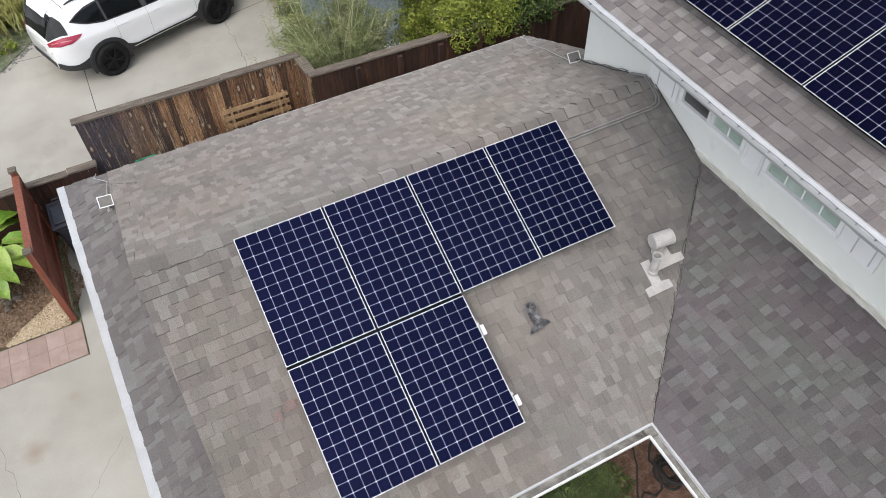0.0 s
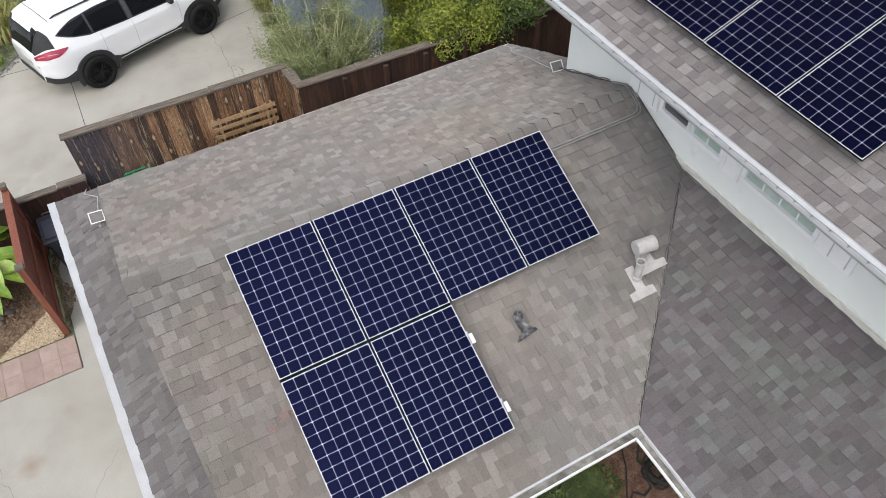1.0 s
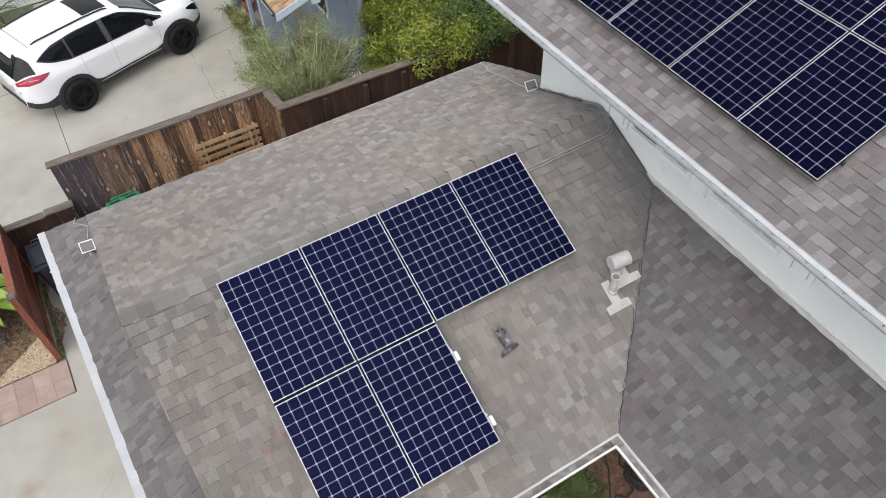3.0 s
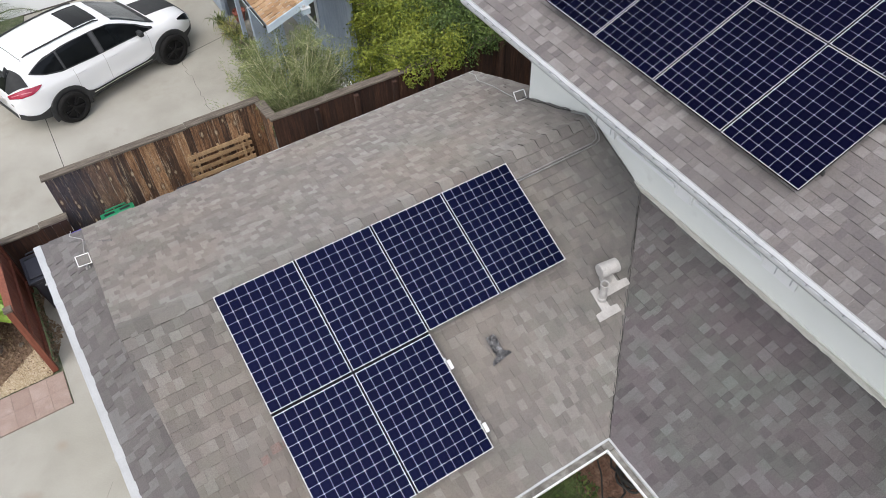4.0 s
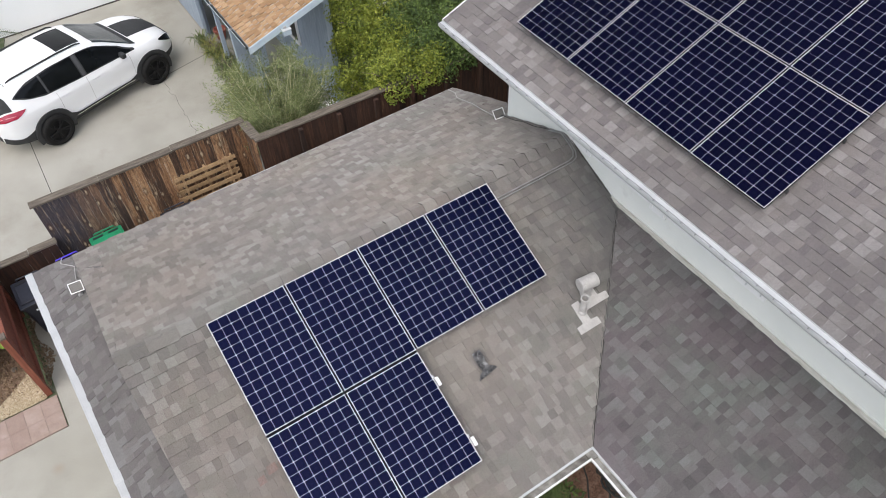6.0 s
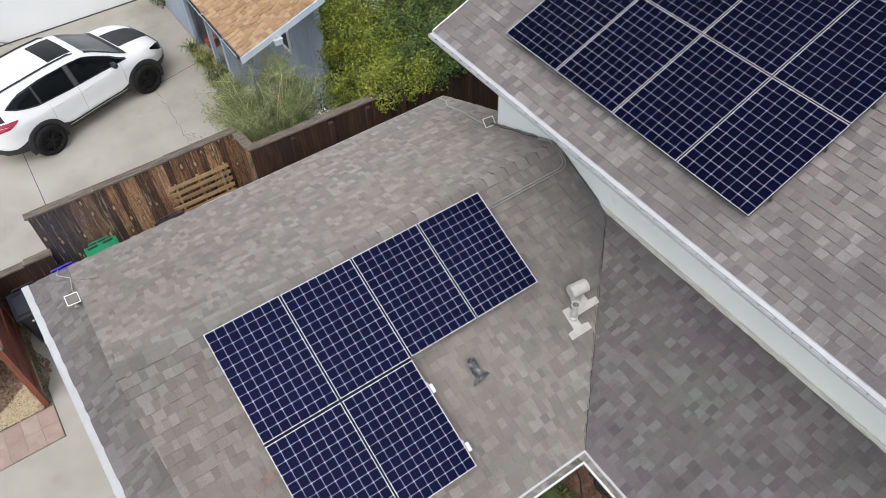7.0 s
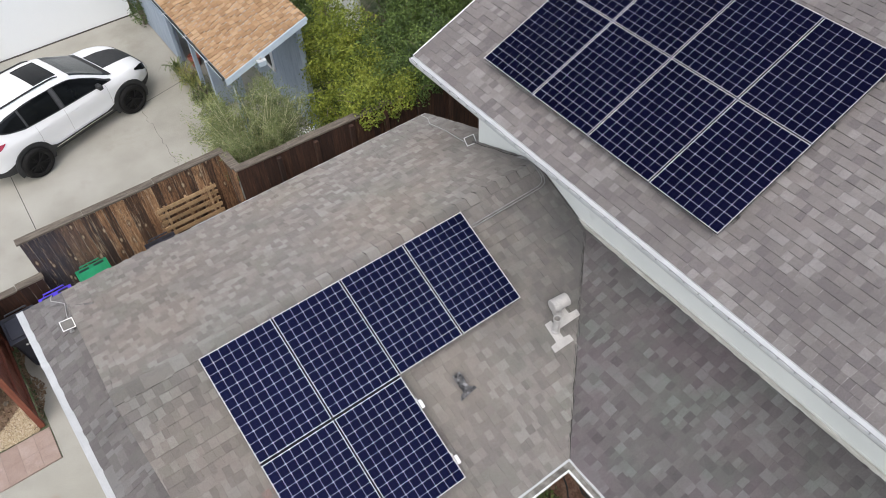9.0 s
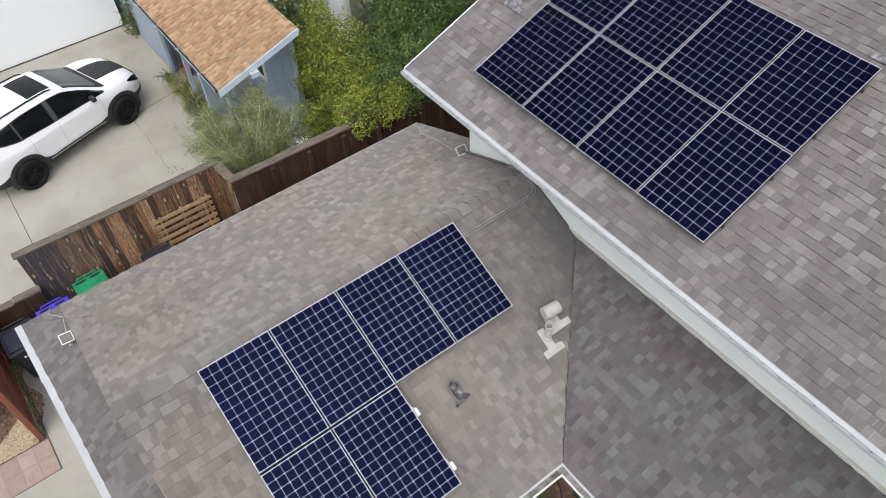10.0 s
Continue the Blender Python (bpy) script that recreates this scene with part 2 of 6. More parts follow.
M_COURT = surf("red_brown_mulch", [(0, (0.1152, 0.0630, 0.0434)), (0.5, (0.1872, 0.1085, 0.0770)), (1, (0.2592, 0.1750, 0.1330))], scale=7, fine=40, grain=0.5, rough=1.0, bump=0.8)
M_PEBBLE = surf("pebble", [(0, (0.13, 0.125, 0.12)), (0.6, (0.22, 0.215, 0.2)), (1, (0.36, 0.35, 0.33))], by=0.8, scale=4, rough=0.9)
M_PIPE = surf("pipe_grey", [(0, (0.2, 0.197, 0.194)), (1, (0.29, 0.286, 0.28))], scale=9, grain=0.1, rough=0.55)
M_BARK = surf("bark", [(0, (0.1, 0.08, 0.06)), (1, (0.25, 0.21, 0.17))], scale=14, rough=0.95, bump=0.4)
M_GREYWOOD = surf("grey_wood", [(0, (0.075, 0.06, 0.047)), (0.5, (0.13, 0.108, 0.086)), (1, (0.2, 0.17, 0.138))], by=0.2, scale=3, fine=30, grain=0.3, rough=0.95, bump=0.4, stretch=(1.2, 9, 9))
M_REDWOOD = surf("red_stain", [(0, (0.12, 0.034, 0.019)), (0.5, (0.19, 0.056, 0.031)), (1, (0.27, 0.1, 0.06))], by=0.35, scale=3, fine=30, grain=0.25, rough=0.65, bump=0.25, stretch=(9, 9, 1.0))
M_PALLET = surf("pallet_wood", [(0, (0.2, 0.12, 0.06)), (0.5, (0.33, 0.21, 0.11)), (1, (0.45, 0.3, 0.17))], by=0.5, scale=4, fine=40, grain=0.3, rough=0.9, bump=0.2)
M_BLACK = surf("black_plastic", [(0, (0.012, 0.012, 0.013)), (1, (0.022, 0.022, 0.024))], scale=8, grain=0.15, rough=0.5, bump=0.03)
M_TRIM = surf("car_trim", [(0, (0.018, 0.019, 0.02)), (1, (0.03, 0.031, 0.032))], scale=8, grain=0.12, rough=0.6, bump=0.05)
M_BIN_BLACK = surf("bin_black", [(0, (0.016, 0.017, 0.026)), (1, (0.03, 0.03, 0.042))], scale=5, grain=0.15, rough=0.42, bump=0.05)
M_BIN_GREEN = surf("bin_green", [(0, (0.012, 0.2, 0.09)), (1, (0.02, 0.28, 0.13))], scale=5, grain=0.12, rough=0.45, bump=0.05)
M_BIN_BLUE = surf("bin_blue", [(0, (0.06, 0.035, 0.5)), (1, (0.09, 0.055, 0.62))], scale=5, grain=0.12, rough=0.45, bump=0.05)
M_CAR = surf("car_paint", [(0, (0.82, 0.825, 0.83)), (1, (0.85, 0.855, 0.86))], scale=1, grain=0.01, rough=0.35, bump=0.0, coat=0.8)
M_PILLAR = surf("pillar_grey", [(0, (0.05, 0.05, 0.053)), (1, (0.08, 0.08, 0.085))], scale=8, grain=0.08, rough=0.5, bump=0.0)
M_CARGLASS = surf("tinted_glass", [(0, (0.004, 0.005, 0.006)), (1, (0.008, 0.009, 0.01))], scale=2, grain=0.1, rough=0.04, bump=0.0, spec=0.22)
M_TYRE = surf("tyre", [(0, (0.008, 0.008, 0.008)), (1, (0.016, 0.0155, 0.015))], scale=12, grain=0.2, spec=0.2, rough=0.8, bump=0.1)
M_RIM = surf("rim_black", [(0, (0.008, 0.008, 0.009)), (1, (0.013, 0.013, 0.014))], scale=4, grain=0.05, rough=0.4, bump=0.0, spec=0.25)
M_SCREEN = surf("windscreen_glass", [(0, (0.02, 0.024, 0.024)), (1, (0.045, 0.052, 0.05))], scale=1.5, grain=0.1, rough=0.03, bump=0.0, spec=0.6)
M_CHROME = surf("chrome", [(0, (0.6, 0.6, 0.6)), (1, (0.7, 0.7, 0.7))], scale=4, grain=0.05, rough=0.18, bump=0.0, metal=1.0)
M_TAIL = surf("tail_lens", [(0, (0.25, 0.006, 0.024)), (1, (0.4, 0.02, 0.055))], scale=10, grain=0.2, rough=0.12, bump=0.0, coat=0.8)
M_TAILPINK = surf("tail_strip", [(0, (0.5, 0.12, 0.16)), (1, (0.62, 0.2, 0.24))], scale=10, grain=0.1, rough=0.15, bump=0.0, coat=0.6)
M_ALU = surf("aluminium", [(0, (0.6, 0.605, 0.62)), (1, (0.68, 0.685, 0.7))], scale=6, grain=0.05, rough=0.4, bump=0.0, metal=0.1)
M_BACKSHEET = surf("white_backsheet", [(0, (0.79, 0.81, 0.86)), (1, (0.84, 0.86, 0.9))], scale=3, grain=0.02, rough=0.4, bump=0.0, coat=0.2)
M_CELL = surf("solar_cell", [(0, (0.0012, 0.0014, 0.0065)), (0.5, (0.0016, 0.0018, 0.009)), (1, (0.0022, 0.0024, 0.0125))], by=0.4, scale=0.9, fine=8, grain=0.1, rough=0.13, bump=0.0, spec=0.15)
# Bluer copy for the lower panels: more sky reflection put into the colour.
M_CELL_B = surf("solar_cell_skylit", [(0, (0.0018, 0.0026, 0.0105)), (0.5, (0.0023, 0.0034, 0.0145)), (1, (0.003, 0.0044, 0.019))], by=0.4, scale=0.9, fine=8, grain=0.1, rough=0.13, bump=0.0, spec=0.17)
# the cells' blue coat tints what the glass reflects
for mat_ in (M_CELL, M_CELL_B):
    mat_.node_tree.nodes["Principled BSDF"].inputs["Specular Tint"].default_value = (0.3, 0.33, 1.0, 1)
M_MATTBLACK = surf("matt_black", [(0, (0.005, 0.005, 0.006)), (1, (0.009, 0.009, 0.01))], scale=9, grain=0.15, rough=0.95, bump=0.0, spec=0.05)
M_ALU_D = surf("dull_aluminium", [(0, (0.58, 0.585, 0.6)), (1, (0.66, 0.665, 0.68))], scale=6, grain=0.05, rough=0.4, bump=0.0, metal=0.1)
M_GREYPAINT = surf("grey_vent_paint", [(0, (0.36, 0.345, 0.33)), (1, (0.47, 0.455, 0.44))], scale=9, grain=0.12, rough=0.65, bump=0.1, stain=(0.2, 0.18, 0.16), stain_scale=6, stain_at=(0.62, 0.8))
M_LEAD = surf("lead_flashing", [(0, (0.07, 0.068, 0.07)), (0.5, (0.19, 0.187, 0.19)), (1, (0.4, 0.4, 0.41))], scale=14, grain=0.2, rough=0.5, bump=0.3, metal=0.3)
M_CONDUIT = surf("conduit_grey", [(0, (0.12, 0.115, 0.11)), (1, (0.2, 0.19, 0.18))], scale=9, grain=0.1, rough=0.6)
M_SEAM = surf("seam_grey", [(0, (0.04, 0.04, 0.04)), (1, (0.1, 0.098, 0.095))], scale=9, rough=0.9)
M_CABLE = surf("cable_dark", [(0, (0.02, 0.02, 0.02)), (1, (0.04, 0.037, 0.035))], scale=9, rough=0.7)
M_BLUEBOARD = surf("blue_siding", [(0, (0.26, 0.31, 0.37)), (0.5, (0.31, 0.365, 0.43)), (1, (0.36, 0.42, 0.49))], by=0.3, scale=2, fine=40, grain=0.1, rough=0.85, bump=0.1, stretch=(4, 4, 1))
M_BLUETRIM = surf("pale_blue_trim", [(0, (0.42, 0.5, 0.56)), (1, (0.52, 0.6, 0.66))], scale=3, grain=0.08, rough=0.75)
M_GLASS = surf("window_glass", [(0, (0.2700, 0.3510, 0.2970)), (0.5, (0.3645, 0.4523, 0.3915)), (1, (0.4860, 0.5670, 0.5130))], scale=2.0, grain=0.1, rough=0.05, bump=0.0, coat=1.0)
M_GLASS_D = surf("dark_window_glass", [(0, (0.05, 0.055, 0.055)), (1, (0.1, 0.11, 0.11))], scale=2.0, grain=0.1, rough=0.05, bump=0.0, coat=1.0)
M_DARK = surf("dark_interior", [(0, (0.02, 0.02, 0.02)), (1, (0.035, 0.033, 0.03))], rough=0.9)
M_TERRA = surf("terracotta", [(0, (0.25, 0.07, 0.05)), (1, (0.35, 0.12, 0.08))], scale=6, rough=0.8)
M_GRASSY = surf("ground_cover", [(0, (0.05, 0.07, 0.03)), (0.5, (0.1, 0.12, 0.06)), (1, (0.2, 0.19, 0.15))], scale=4, fine=40, grain=0.4, rough=1, bump=0.5)


def leafy(name, stops, rough=0.5):
    mat = surf(name, stops, by=0.5, scale=2.2, fine=20, grain=0.2, rough=rough, bump=0.0, spec=0.35)
    p = mat.node_tree.nodes["Principled BSDF"]
    p.inputs["Subsurface Weight"].default_value = 0.0
    return mat


M_OLIVE = leafy("olive_leaf", [(0, (0.05, 0.072, 0.024)), (0.35, (0.125, 0.158, 0.055)), (0.7, (0.23, 0.262, 0.102)), (1, (0.42, 0.44, 0.23))])
# Near-black lowest stops: deep shade between the clumps put into the leaf colour.
M_HEDGE = leafy("hedge_leaf", [(0, (0.01, 0.018, 0.004)), (0.22, (0.05, 0.075, 0.011)), (0.45, (0.17, 0.21, 0.026)), (0.75, (0.25, 0.28, 0.04)), (0.9, (0.31, 0.33, 0.06)), (1, (0.48, 0.46, 0.11))])
M_HEDGE_D = leafy("hedge_leaf_dark", [(0, (0.014, 0.026, 0.008)), (0.3, (0.035, 0.062, 0.014)), (0.55, (0.085, 0.13, 0.03)), (0.82, (0.15, 0.21, 0.05)), (1, (0.3, 0.34, 0.12))])
M_BANANA = leafy("broad_leaf", [(0, (0.06, 0.14, 0.014)), (0.5, (0.13, 0.25, 0.03)), (1, (0.3, 0.4, 0.09))], 0.4)
M_PALM = leafy("palm_leaf", [(0, (0.02, 0.034, 0.01)), (0.5, (0.06, 0.09, 0.028)), (1, (0.18, 0.23, 0.09))])
M_STRAW = leafy("ornamental_grass", [(0, (0.1, 0.12, 0.03)), (0.5, (0.25, 0.25, 0.07)), (1, (0.42, 0.38, 0.14))])
M_LIME = leafy("lime_shrub", [(0, (0.12, 0.2, 0.015)), (1, (0.38, 0.45, 0.05))])
M_DRY = leafy("dry_leaf", [(0, (0.08, 0.05, 0.03)), (0.5, (0.18, 0.12, 0.07)), (1, (0.32, 0.25, 0.17))])


def fence_wood():
    """Weathered brown boards with pale knots, streaks and darker boards."""
    mat, n, l, p = nodes_of("fence_board")
    rand, pos = random_value(n, l)
    streak = noise_of(n, l, pos, 3.0, 6.0, stretch=(9, 9, 0.8), rough=0.65)
    streak = ranged(n, l, streak, 0.3, 0.72, 0.0, 1.0)
    mx = n.new("ShaderNodeMix")
    mx.inputs[0].default_value = 0.5
    l.new(streak, mx.inputs[2])
    l.new(rand, mx.inputs[3])
    r = ramp_of(n, [(0.0, (0.028, 0.018, 0.013)), (0.28, (0.07, 0.038, 0.022)), (0.46, (0.155, 0.08, 0.041)), (0.64, (0.26, 0.14, 0.07)), (0.82, (0.39, 0.235, 0.125)), (1.0, (0.54, 0.38, 0.23))])
    l.new(mx.outputs[0], r.inputs[0])
    v = n.new("ShaderNodeTexVoronoi")
    mp = n.new("ShaderNodeMapping")
    mp.inputs["Scale"].default_value = (8.0, 1.0, 3.1)
    mp.inputs["Rotation"].default_value = (0, radians(24), 0)
    l.new(pos, mp.inputs[0])
    l.new(mp.outputs[0], v.inputs["Vector"])
    v.inputs["Scale"].default_value = 1.0
    sep = n.new("ShaderNodeSeparateXYZ")
    l.new(pos, sep.inputs[0])
    wander_ = n.new("ShaderNodeMath")
    wander_.operation = "ADD"
    l.new(sep.outputs[0], wander_.inputs[0])
    l.new(noise_of(n, l, pos, 1.1, 3.0), wander_.inputs[1])
    grey = ranged(n, l, wander_.outputs[0], -0.5, 0.8, 0.85, 0.0)
    aged = mixed(n, l, r.outputs[0], (0.04, 0.04, 0.052), grey)
    size = n.new("ShaderNodeMath")
    size.operation = "DIVIDE"
    l.new(v.outputs["Distance"], size.inputs[0])
    l.new(ranged(n, l, v.outputs["Color"], 0.2, 0.9, 0.15, 1.35), size.inputs[1])
    ring = ranged(n, l, size.outputs[0], 0.3, 0.4, 0.5, 0.0)
    aged = mixed(n, l, aged, (0.05, 0.026, 0.015), ring)
    k = ranged(n, l, size.outputs[0], 0.08, 0.2, 0.85, 0.0)
    col = mixed(n, l, aged, (0.46, 0.36, 0.24), k)
    g2 = noise_of(n, l, pos, 2.2, 5.0, stretch=(10, 10, 0.6), rough=0.7)
    col = mixed(n, l, col, (0.5, 0.38, 0.25), ranged(n, l, g2, 0.56, 0.7, 0.0, 0.75))
    f = noise_of(n, l, pos, 40.0, 3.0, stretch=(3, 3, 0.5))
    col = mixed(n, l, col, ranged(n, l, f, 0.3, 0.7, 0.5, 1.5), 1.0, "MULTIPLY")
    l.new(col, p.inputs["Base Color"])
    p.inputs["Roughness"].default_value = 0.9
    b = n.new("ShaderNodeBump")
    b.inputs["Strength"].default_value, b.inputs["Distance"].default_value = 0.4, 0.01
    l.new(f, b.inputs["Height"])
    l.new(b.outputs[0], p.inputs["Normal"])
    return mat


M_FENCE = fence_wood()
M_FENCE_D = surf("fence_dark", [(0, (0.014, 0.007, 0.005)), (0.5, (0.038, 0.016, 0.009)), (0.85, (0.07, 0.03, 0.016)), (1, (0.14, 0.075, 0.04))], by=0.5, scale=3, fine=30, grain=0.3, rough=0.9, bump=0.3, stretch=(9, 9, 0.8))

# ---- plan ----
PITCH = 0.43
SC, SS = math.cos(math.atan(PITCH)), math.sin(math.atan(PITCH))
RIDGE_Y, RIDGE_Z, EAVE_Z = 6.1, 4.152, 2.6
FRONT_Y, BACK_Y = 2.49, 9.84
RAKE_X, HIP_X, WALL_X, BACK_END_X = -0.88, -1.58, 6.2, 6.58
WING_X = 3.79
SOUTH_Y = -5.0
BACK_Z = RIDGE_Z - (BACK_Y - RIDGE_Y) * PITCH
UP_EAVE_X, UP_EAVE_Z, UP_NORTH_Y, UP_RIDGE_X = 5.39, 5.32, 8.26, 11.4
UP_PITCH = 0.402
UC, US = math.cos(math.atan(UP_PITCH)), math.sin(math.atan(UP_PITCH))


def rake_x(y):
    """The gable's rake, a little out of square."""
    return RAKE_X + 0.036 * (7.4 - y)


def hip_x(y):
    return HIP_X + 0.034 * (8.9 - y)


# ---- ground ----
ground = part("ground", box((-90, -90, -0.4), (110, 130, -0.03)), M_GRASSY, None, kind="structure")
tagged(ground, "dry grass and soil reaching the horizon", "ground")
driveway = part("driveway", box((-30, 12.0, -0.2), (4.15, 21.95, 0.0)), M_CONCRETE, None, kind="structure")
tagged(driveway, "pale grey concrete driveway with cracks and joints", "driveway")
patio = part("pavement", box((-12, -8, -0.2), (-1.0, 8.68, 0.0)), M_CONCRETE, None, kind="structure")
tagged(patio, "stained pale concrete pavement beside the house", "pavement")
sidepath = part("pavement", box((-2.38, 8.684, -0.2), (7.0, 11.9, -0.004)), M_CONCRETE, None, kind="structure")
tagged(sidepath, "concrete path between the house and the fence", "pavement")
court = part("courtyard", box((-0.99, -8, -0.2), (5.19, 4.1, -0.01)), M_COURT, None, kind="structure")
tagged(court, "brown earth of a small planted courtyard", "ground")


def strip(name, pts, width, z, mat, label):
    """A thin ribbon lying on the ground: a joint or a crack."""
    b = bmesh.new()
    row = []
    for i, p in enumerate(pts):
        a, c = Vector(pts[max(i - 1, 0)]), Vector(pts[min(i + 1, len(pts) - 1)])
        d = (c - a).normalized()
        s = Vector((-d.y, d.x)) * width / 2
        row.append((b.verts.new((p[0] + s.x, p[1] + s.y, z)), b.verts.new((p[0] - s.x, p[1] - s.y, z))))
    for (a, c), (d, e) in zip(row, row[1:]):
        b.faces.new([a, c, e, d])
    ob = part(name, b, mat, None, kind="structure")
    return tagged(ob, label, "joint")


def wander(a, c, n, amp, seed):
    r = random.Random(seed)
    a, c = Vector(a), Vector(c)
    return [tuple(a.lerp(c, i / n) + (Vector((r.uniform(-amp, amp), r.uniform(-amp, amp))) if 0 < i < n else Vector((0, 0)))) for i in range(n + 1)]


strip("expansion_joint", [(-1.15, 12.0), (-1.04, 21.9)], 0.016, 0.004, M_JOINT, "dark expansion joint across the driveway")
strip("expansion_joint", [(-12, 18.55), (-1.04, 18.0)], 0.02, 0.004, M_JOINT, "thin joint in the driveway slab")
strip("expansion_joint", [(2.45, 17.5), (4.15, 17.9)], 0.02, 0.004, M_JOINT, "thin joint in the driveway slab")
strip("crack", wander((2.45, 17.3), (2.35, 14.6), 22, 0.05, 3), 0.013, 0.004, M_CRACK, "wandering crack in the driveway concrete")
strip("crack", wander((2.35, 14.6), (2.9, 12.3), 16, 0.05, 4), 0.009, 0.004, M_CRACK, "wandering crack in the driveway concrete")
strip("crack", wander((-3.95, 7.7), (-3.55, 5.9), 14, 0.04, 5), 0.006, 0.004, M_CRACK, "hairline crack in the pavement")
strip("crack", wander((-2.2, 6.9), (-2.9, 6.0), 10, 0.04, 6), 0.005, 0.004, M_CRACK, "hairline crack in the pavement")

# ---- the house ----
house = thing("house", "pale stucco house with grey-brown shingle roofs on two levels", "house", (2.0, 6.0, 0.0))


def clipped(poly, edges):
    """poly cut by the half-planes (a, b, c): a u + b v <= c."""
    for a, b, c in edges:
        out = []
        for i, p in enumerate(poly):
            q = poly[(i + 1) % len(poly)]
            dp, dq = a * p[0] + b * p[1] - c, a * q[0] + b * q[1] - c
            if dp <= 0:
                out.append(p)
            if dp * dq < 0:
                k = dp / (dp - dq)
                out.append((p[0] + (q[0] - p[0]) * k, p[1] + (q[1] - p[1]) * k))
        poly = out
        if len(poly) < 3:
            return []
    return poly


def half_planes(poly):
    n, out = len(poly), []
    for i in range(n):
        (x0, y0), (x1, y1) = poly[i], poly[(i + 1) % n]
        a, b = (y1 - y0), -(x1 - x0)
        out.append((a, b, a * x0 + b * y0))
    return out


M_EDGE = surf("asphalt_edge", [(0, (0.075, 0.068, 0.064)), (1, (0.11, 0.1, 0.095))], scale=8, grain=0.3, rough=0.95)
WIDTHS = (0.07, 0.085, 0.1, 0.115, 0.13, 0.15)
PIECES = {}


def wedge(poly, v0, depth, t):
    """A shingle's top leans down from its lower edge to where the next course covers it."""
    n = len(poly)
    verts = [(u, v, t * (1 - 0.8 * min(1, (v - v0) / depth))) for u, v in poly] + [(u, v, -0.004) for u, v in poly]
    faces = [list(range(n))] + [[i, i + n, (i + 1) % n + n, (i + 1) % n] for i in range(n)]
    front = [0] + [1 if abs(poly[i][1] - v0) + abs(poly[(i + 1) % n][1] - v0) < 1e-5 else 0 for i in range(n)]
    return verts, faces, front


def shingle_roof(roof, m, poly, near, mat, seed, exposure=0.135, cap=300, widths=WIDTHS, ragged=(), thick_of=(0.006, 0.019), gap=0.0016, edge=M_EDGE):
    """Courses of shingles over poly (u, v; counter-clockwise) of the frame m. Those within near are objects of their own, the rest one mesh."""
    r = random.Random(seed)
    planes = half_planes(poly)
    u0, u1 = min(p[0] for p in poly), max(p[0] for p in poly)
    v0, v1 = min(p[1] for p in poly), max(p[1] for p in poly)
    verts, faces, marks, made = [], [], [], 0
    row = 0
    v = v0
    while v < v1:
        cut = list(planes)
        for k in ragged:
            a, b, c = planes[k]
            cut[k] = (a, b, c - math.hypot(a, b) * r.uniform(0.0, 0.014))
        u = u0 - r.uniform(0, 0.3)
        while u < u1:
            k = r.randrange(len(widths))
            w = widths[k]
            thick = r.choice((0, 1))
            t = thick_of[thick]
            rect = [(u, v), (u + w - gap, v), (u + w - gap, v + exposure + 0.03), (u, v + exposure + 0.03)]
            got = clipped(rect, cut)
            whole = len(got) == 4 and all(abs(a[0] - b[0]) + abs(a[1] - b[1]) < 1e-6 for a, b in zip(got, rect))
            if whole and made < cap and near(u, v):
                key = (mat.name, k, thick, len(widths), exposure)
                if key not in PIECES:
                    base = [(0, 0), (w - gap, 0), (w - gap, exposure + 0.03), (0, exposure + 0.03)]
                    vs, fs, front = wedge(base, 0, exposure + 0.03, t)
                    PIECES[key] = mesh_of("shingle", vs, fs, mat)
                    PIECES[key].materials.append(edge)
                    PIECES[key].polygons.foreach_set("material_index", front)
                place(new("shingle", PIECES[key]), roof, m @ pose(u, v, r.uniform(0, 0.002)))
                made += 1
            elif len(got) >= 3:
                vs, fs, front = wedge(got, v, exposure + 0.03, t)
                marks += front
                n = len(verts)
                verts += [m @ Vector(p) for p in vs]
                faces += [[i + n for i in f] for f in fs]
            u += w
        v += exposure
        row += 1
    me = mesh_of("shingles", verts, faces, mat)
    me.materials.append(edge)
    me.polygons.foreach_set("material_index", marks)
    ob = part("shingles", me, mat, roof, "laminated asphalt shingles in mixed tones", kind="stuff")
    return ob


# main wing, front slope: u east, v up the slope
LEN_A = (RIDGE_Y - FRONT_Y) / SC
FA = frame_of((0, FRONT_Y, EAVE_Z), (1, 0, 0), (0, SC, SS))
WALL_V = (RIDGE_Y - FRONT_Y) / SC
VAL_DY = WALL_X - WING_X
poly_a = [(rake_x(FRONT_Y), 0), (WING_X, 0), (WALL_X, VAL_DY / SC), (WALL_X, LEN_A), (rake_x(RIDGE_Y), LEN_A)]
roof_a = part("roof", prism(poly_a, FA, 0.1), M_DECK, house, "front slope of grey-brown laminated shingles")
# back slope: u west
FB = frame_of((0, BACK_Y, BACK_Z), (-1, 0, 0), (0, -SC, SS))
LEN_B = (BACK_Y - RIDGE_Y) / SC
poly_b = [(-BACK_END_X, 0), (-rake_x(BACK_Y), 0), (-rake_x(RIDGE_Y), LEN_B), (-WALL_X, LEN_B), (-WALL_X, (BACK_Y - 7.6) / SC), (-BACK_END_X, (BACK_Y - 7.6) / SC)]
roof_b = part("roof", prism(poly_b, FB, 0.1), M_DECK, house, "back slope of grey shingles")
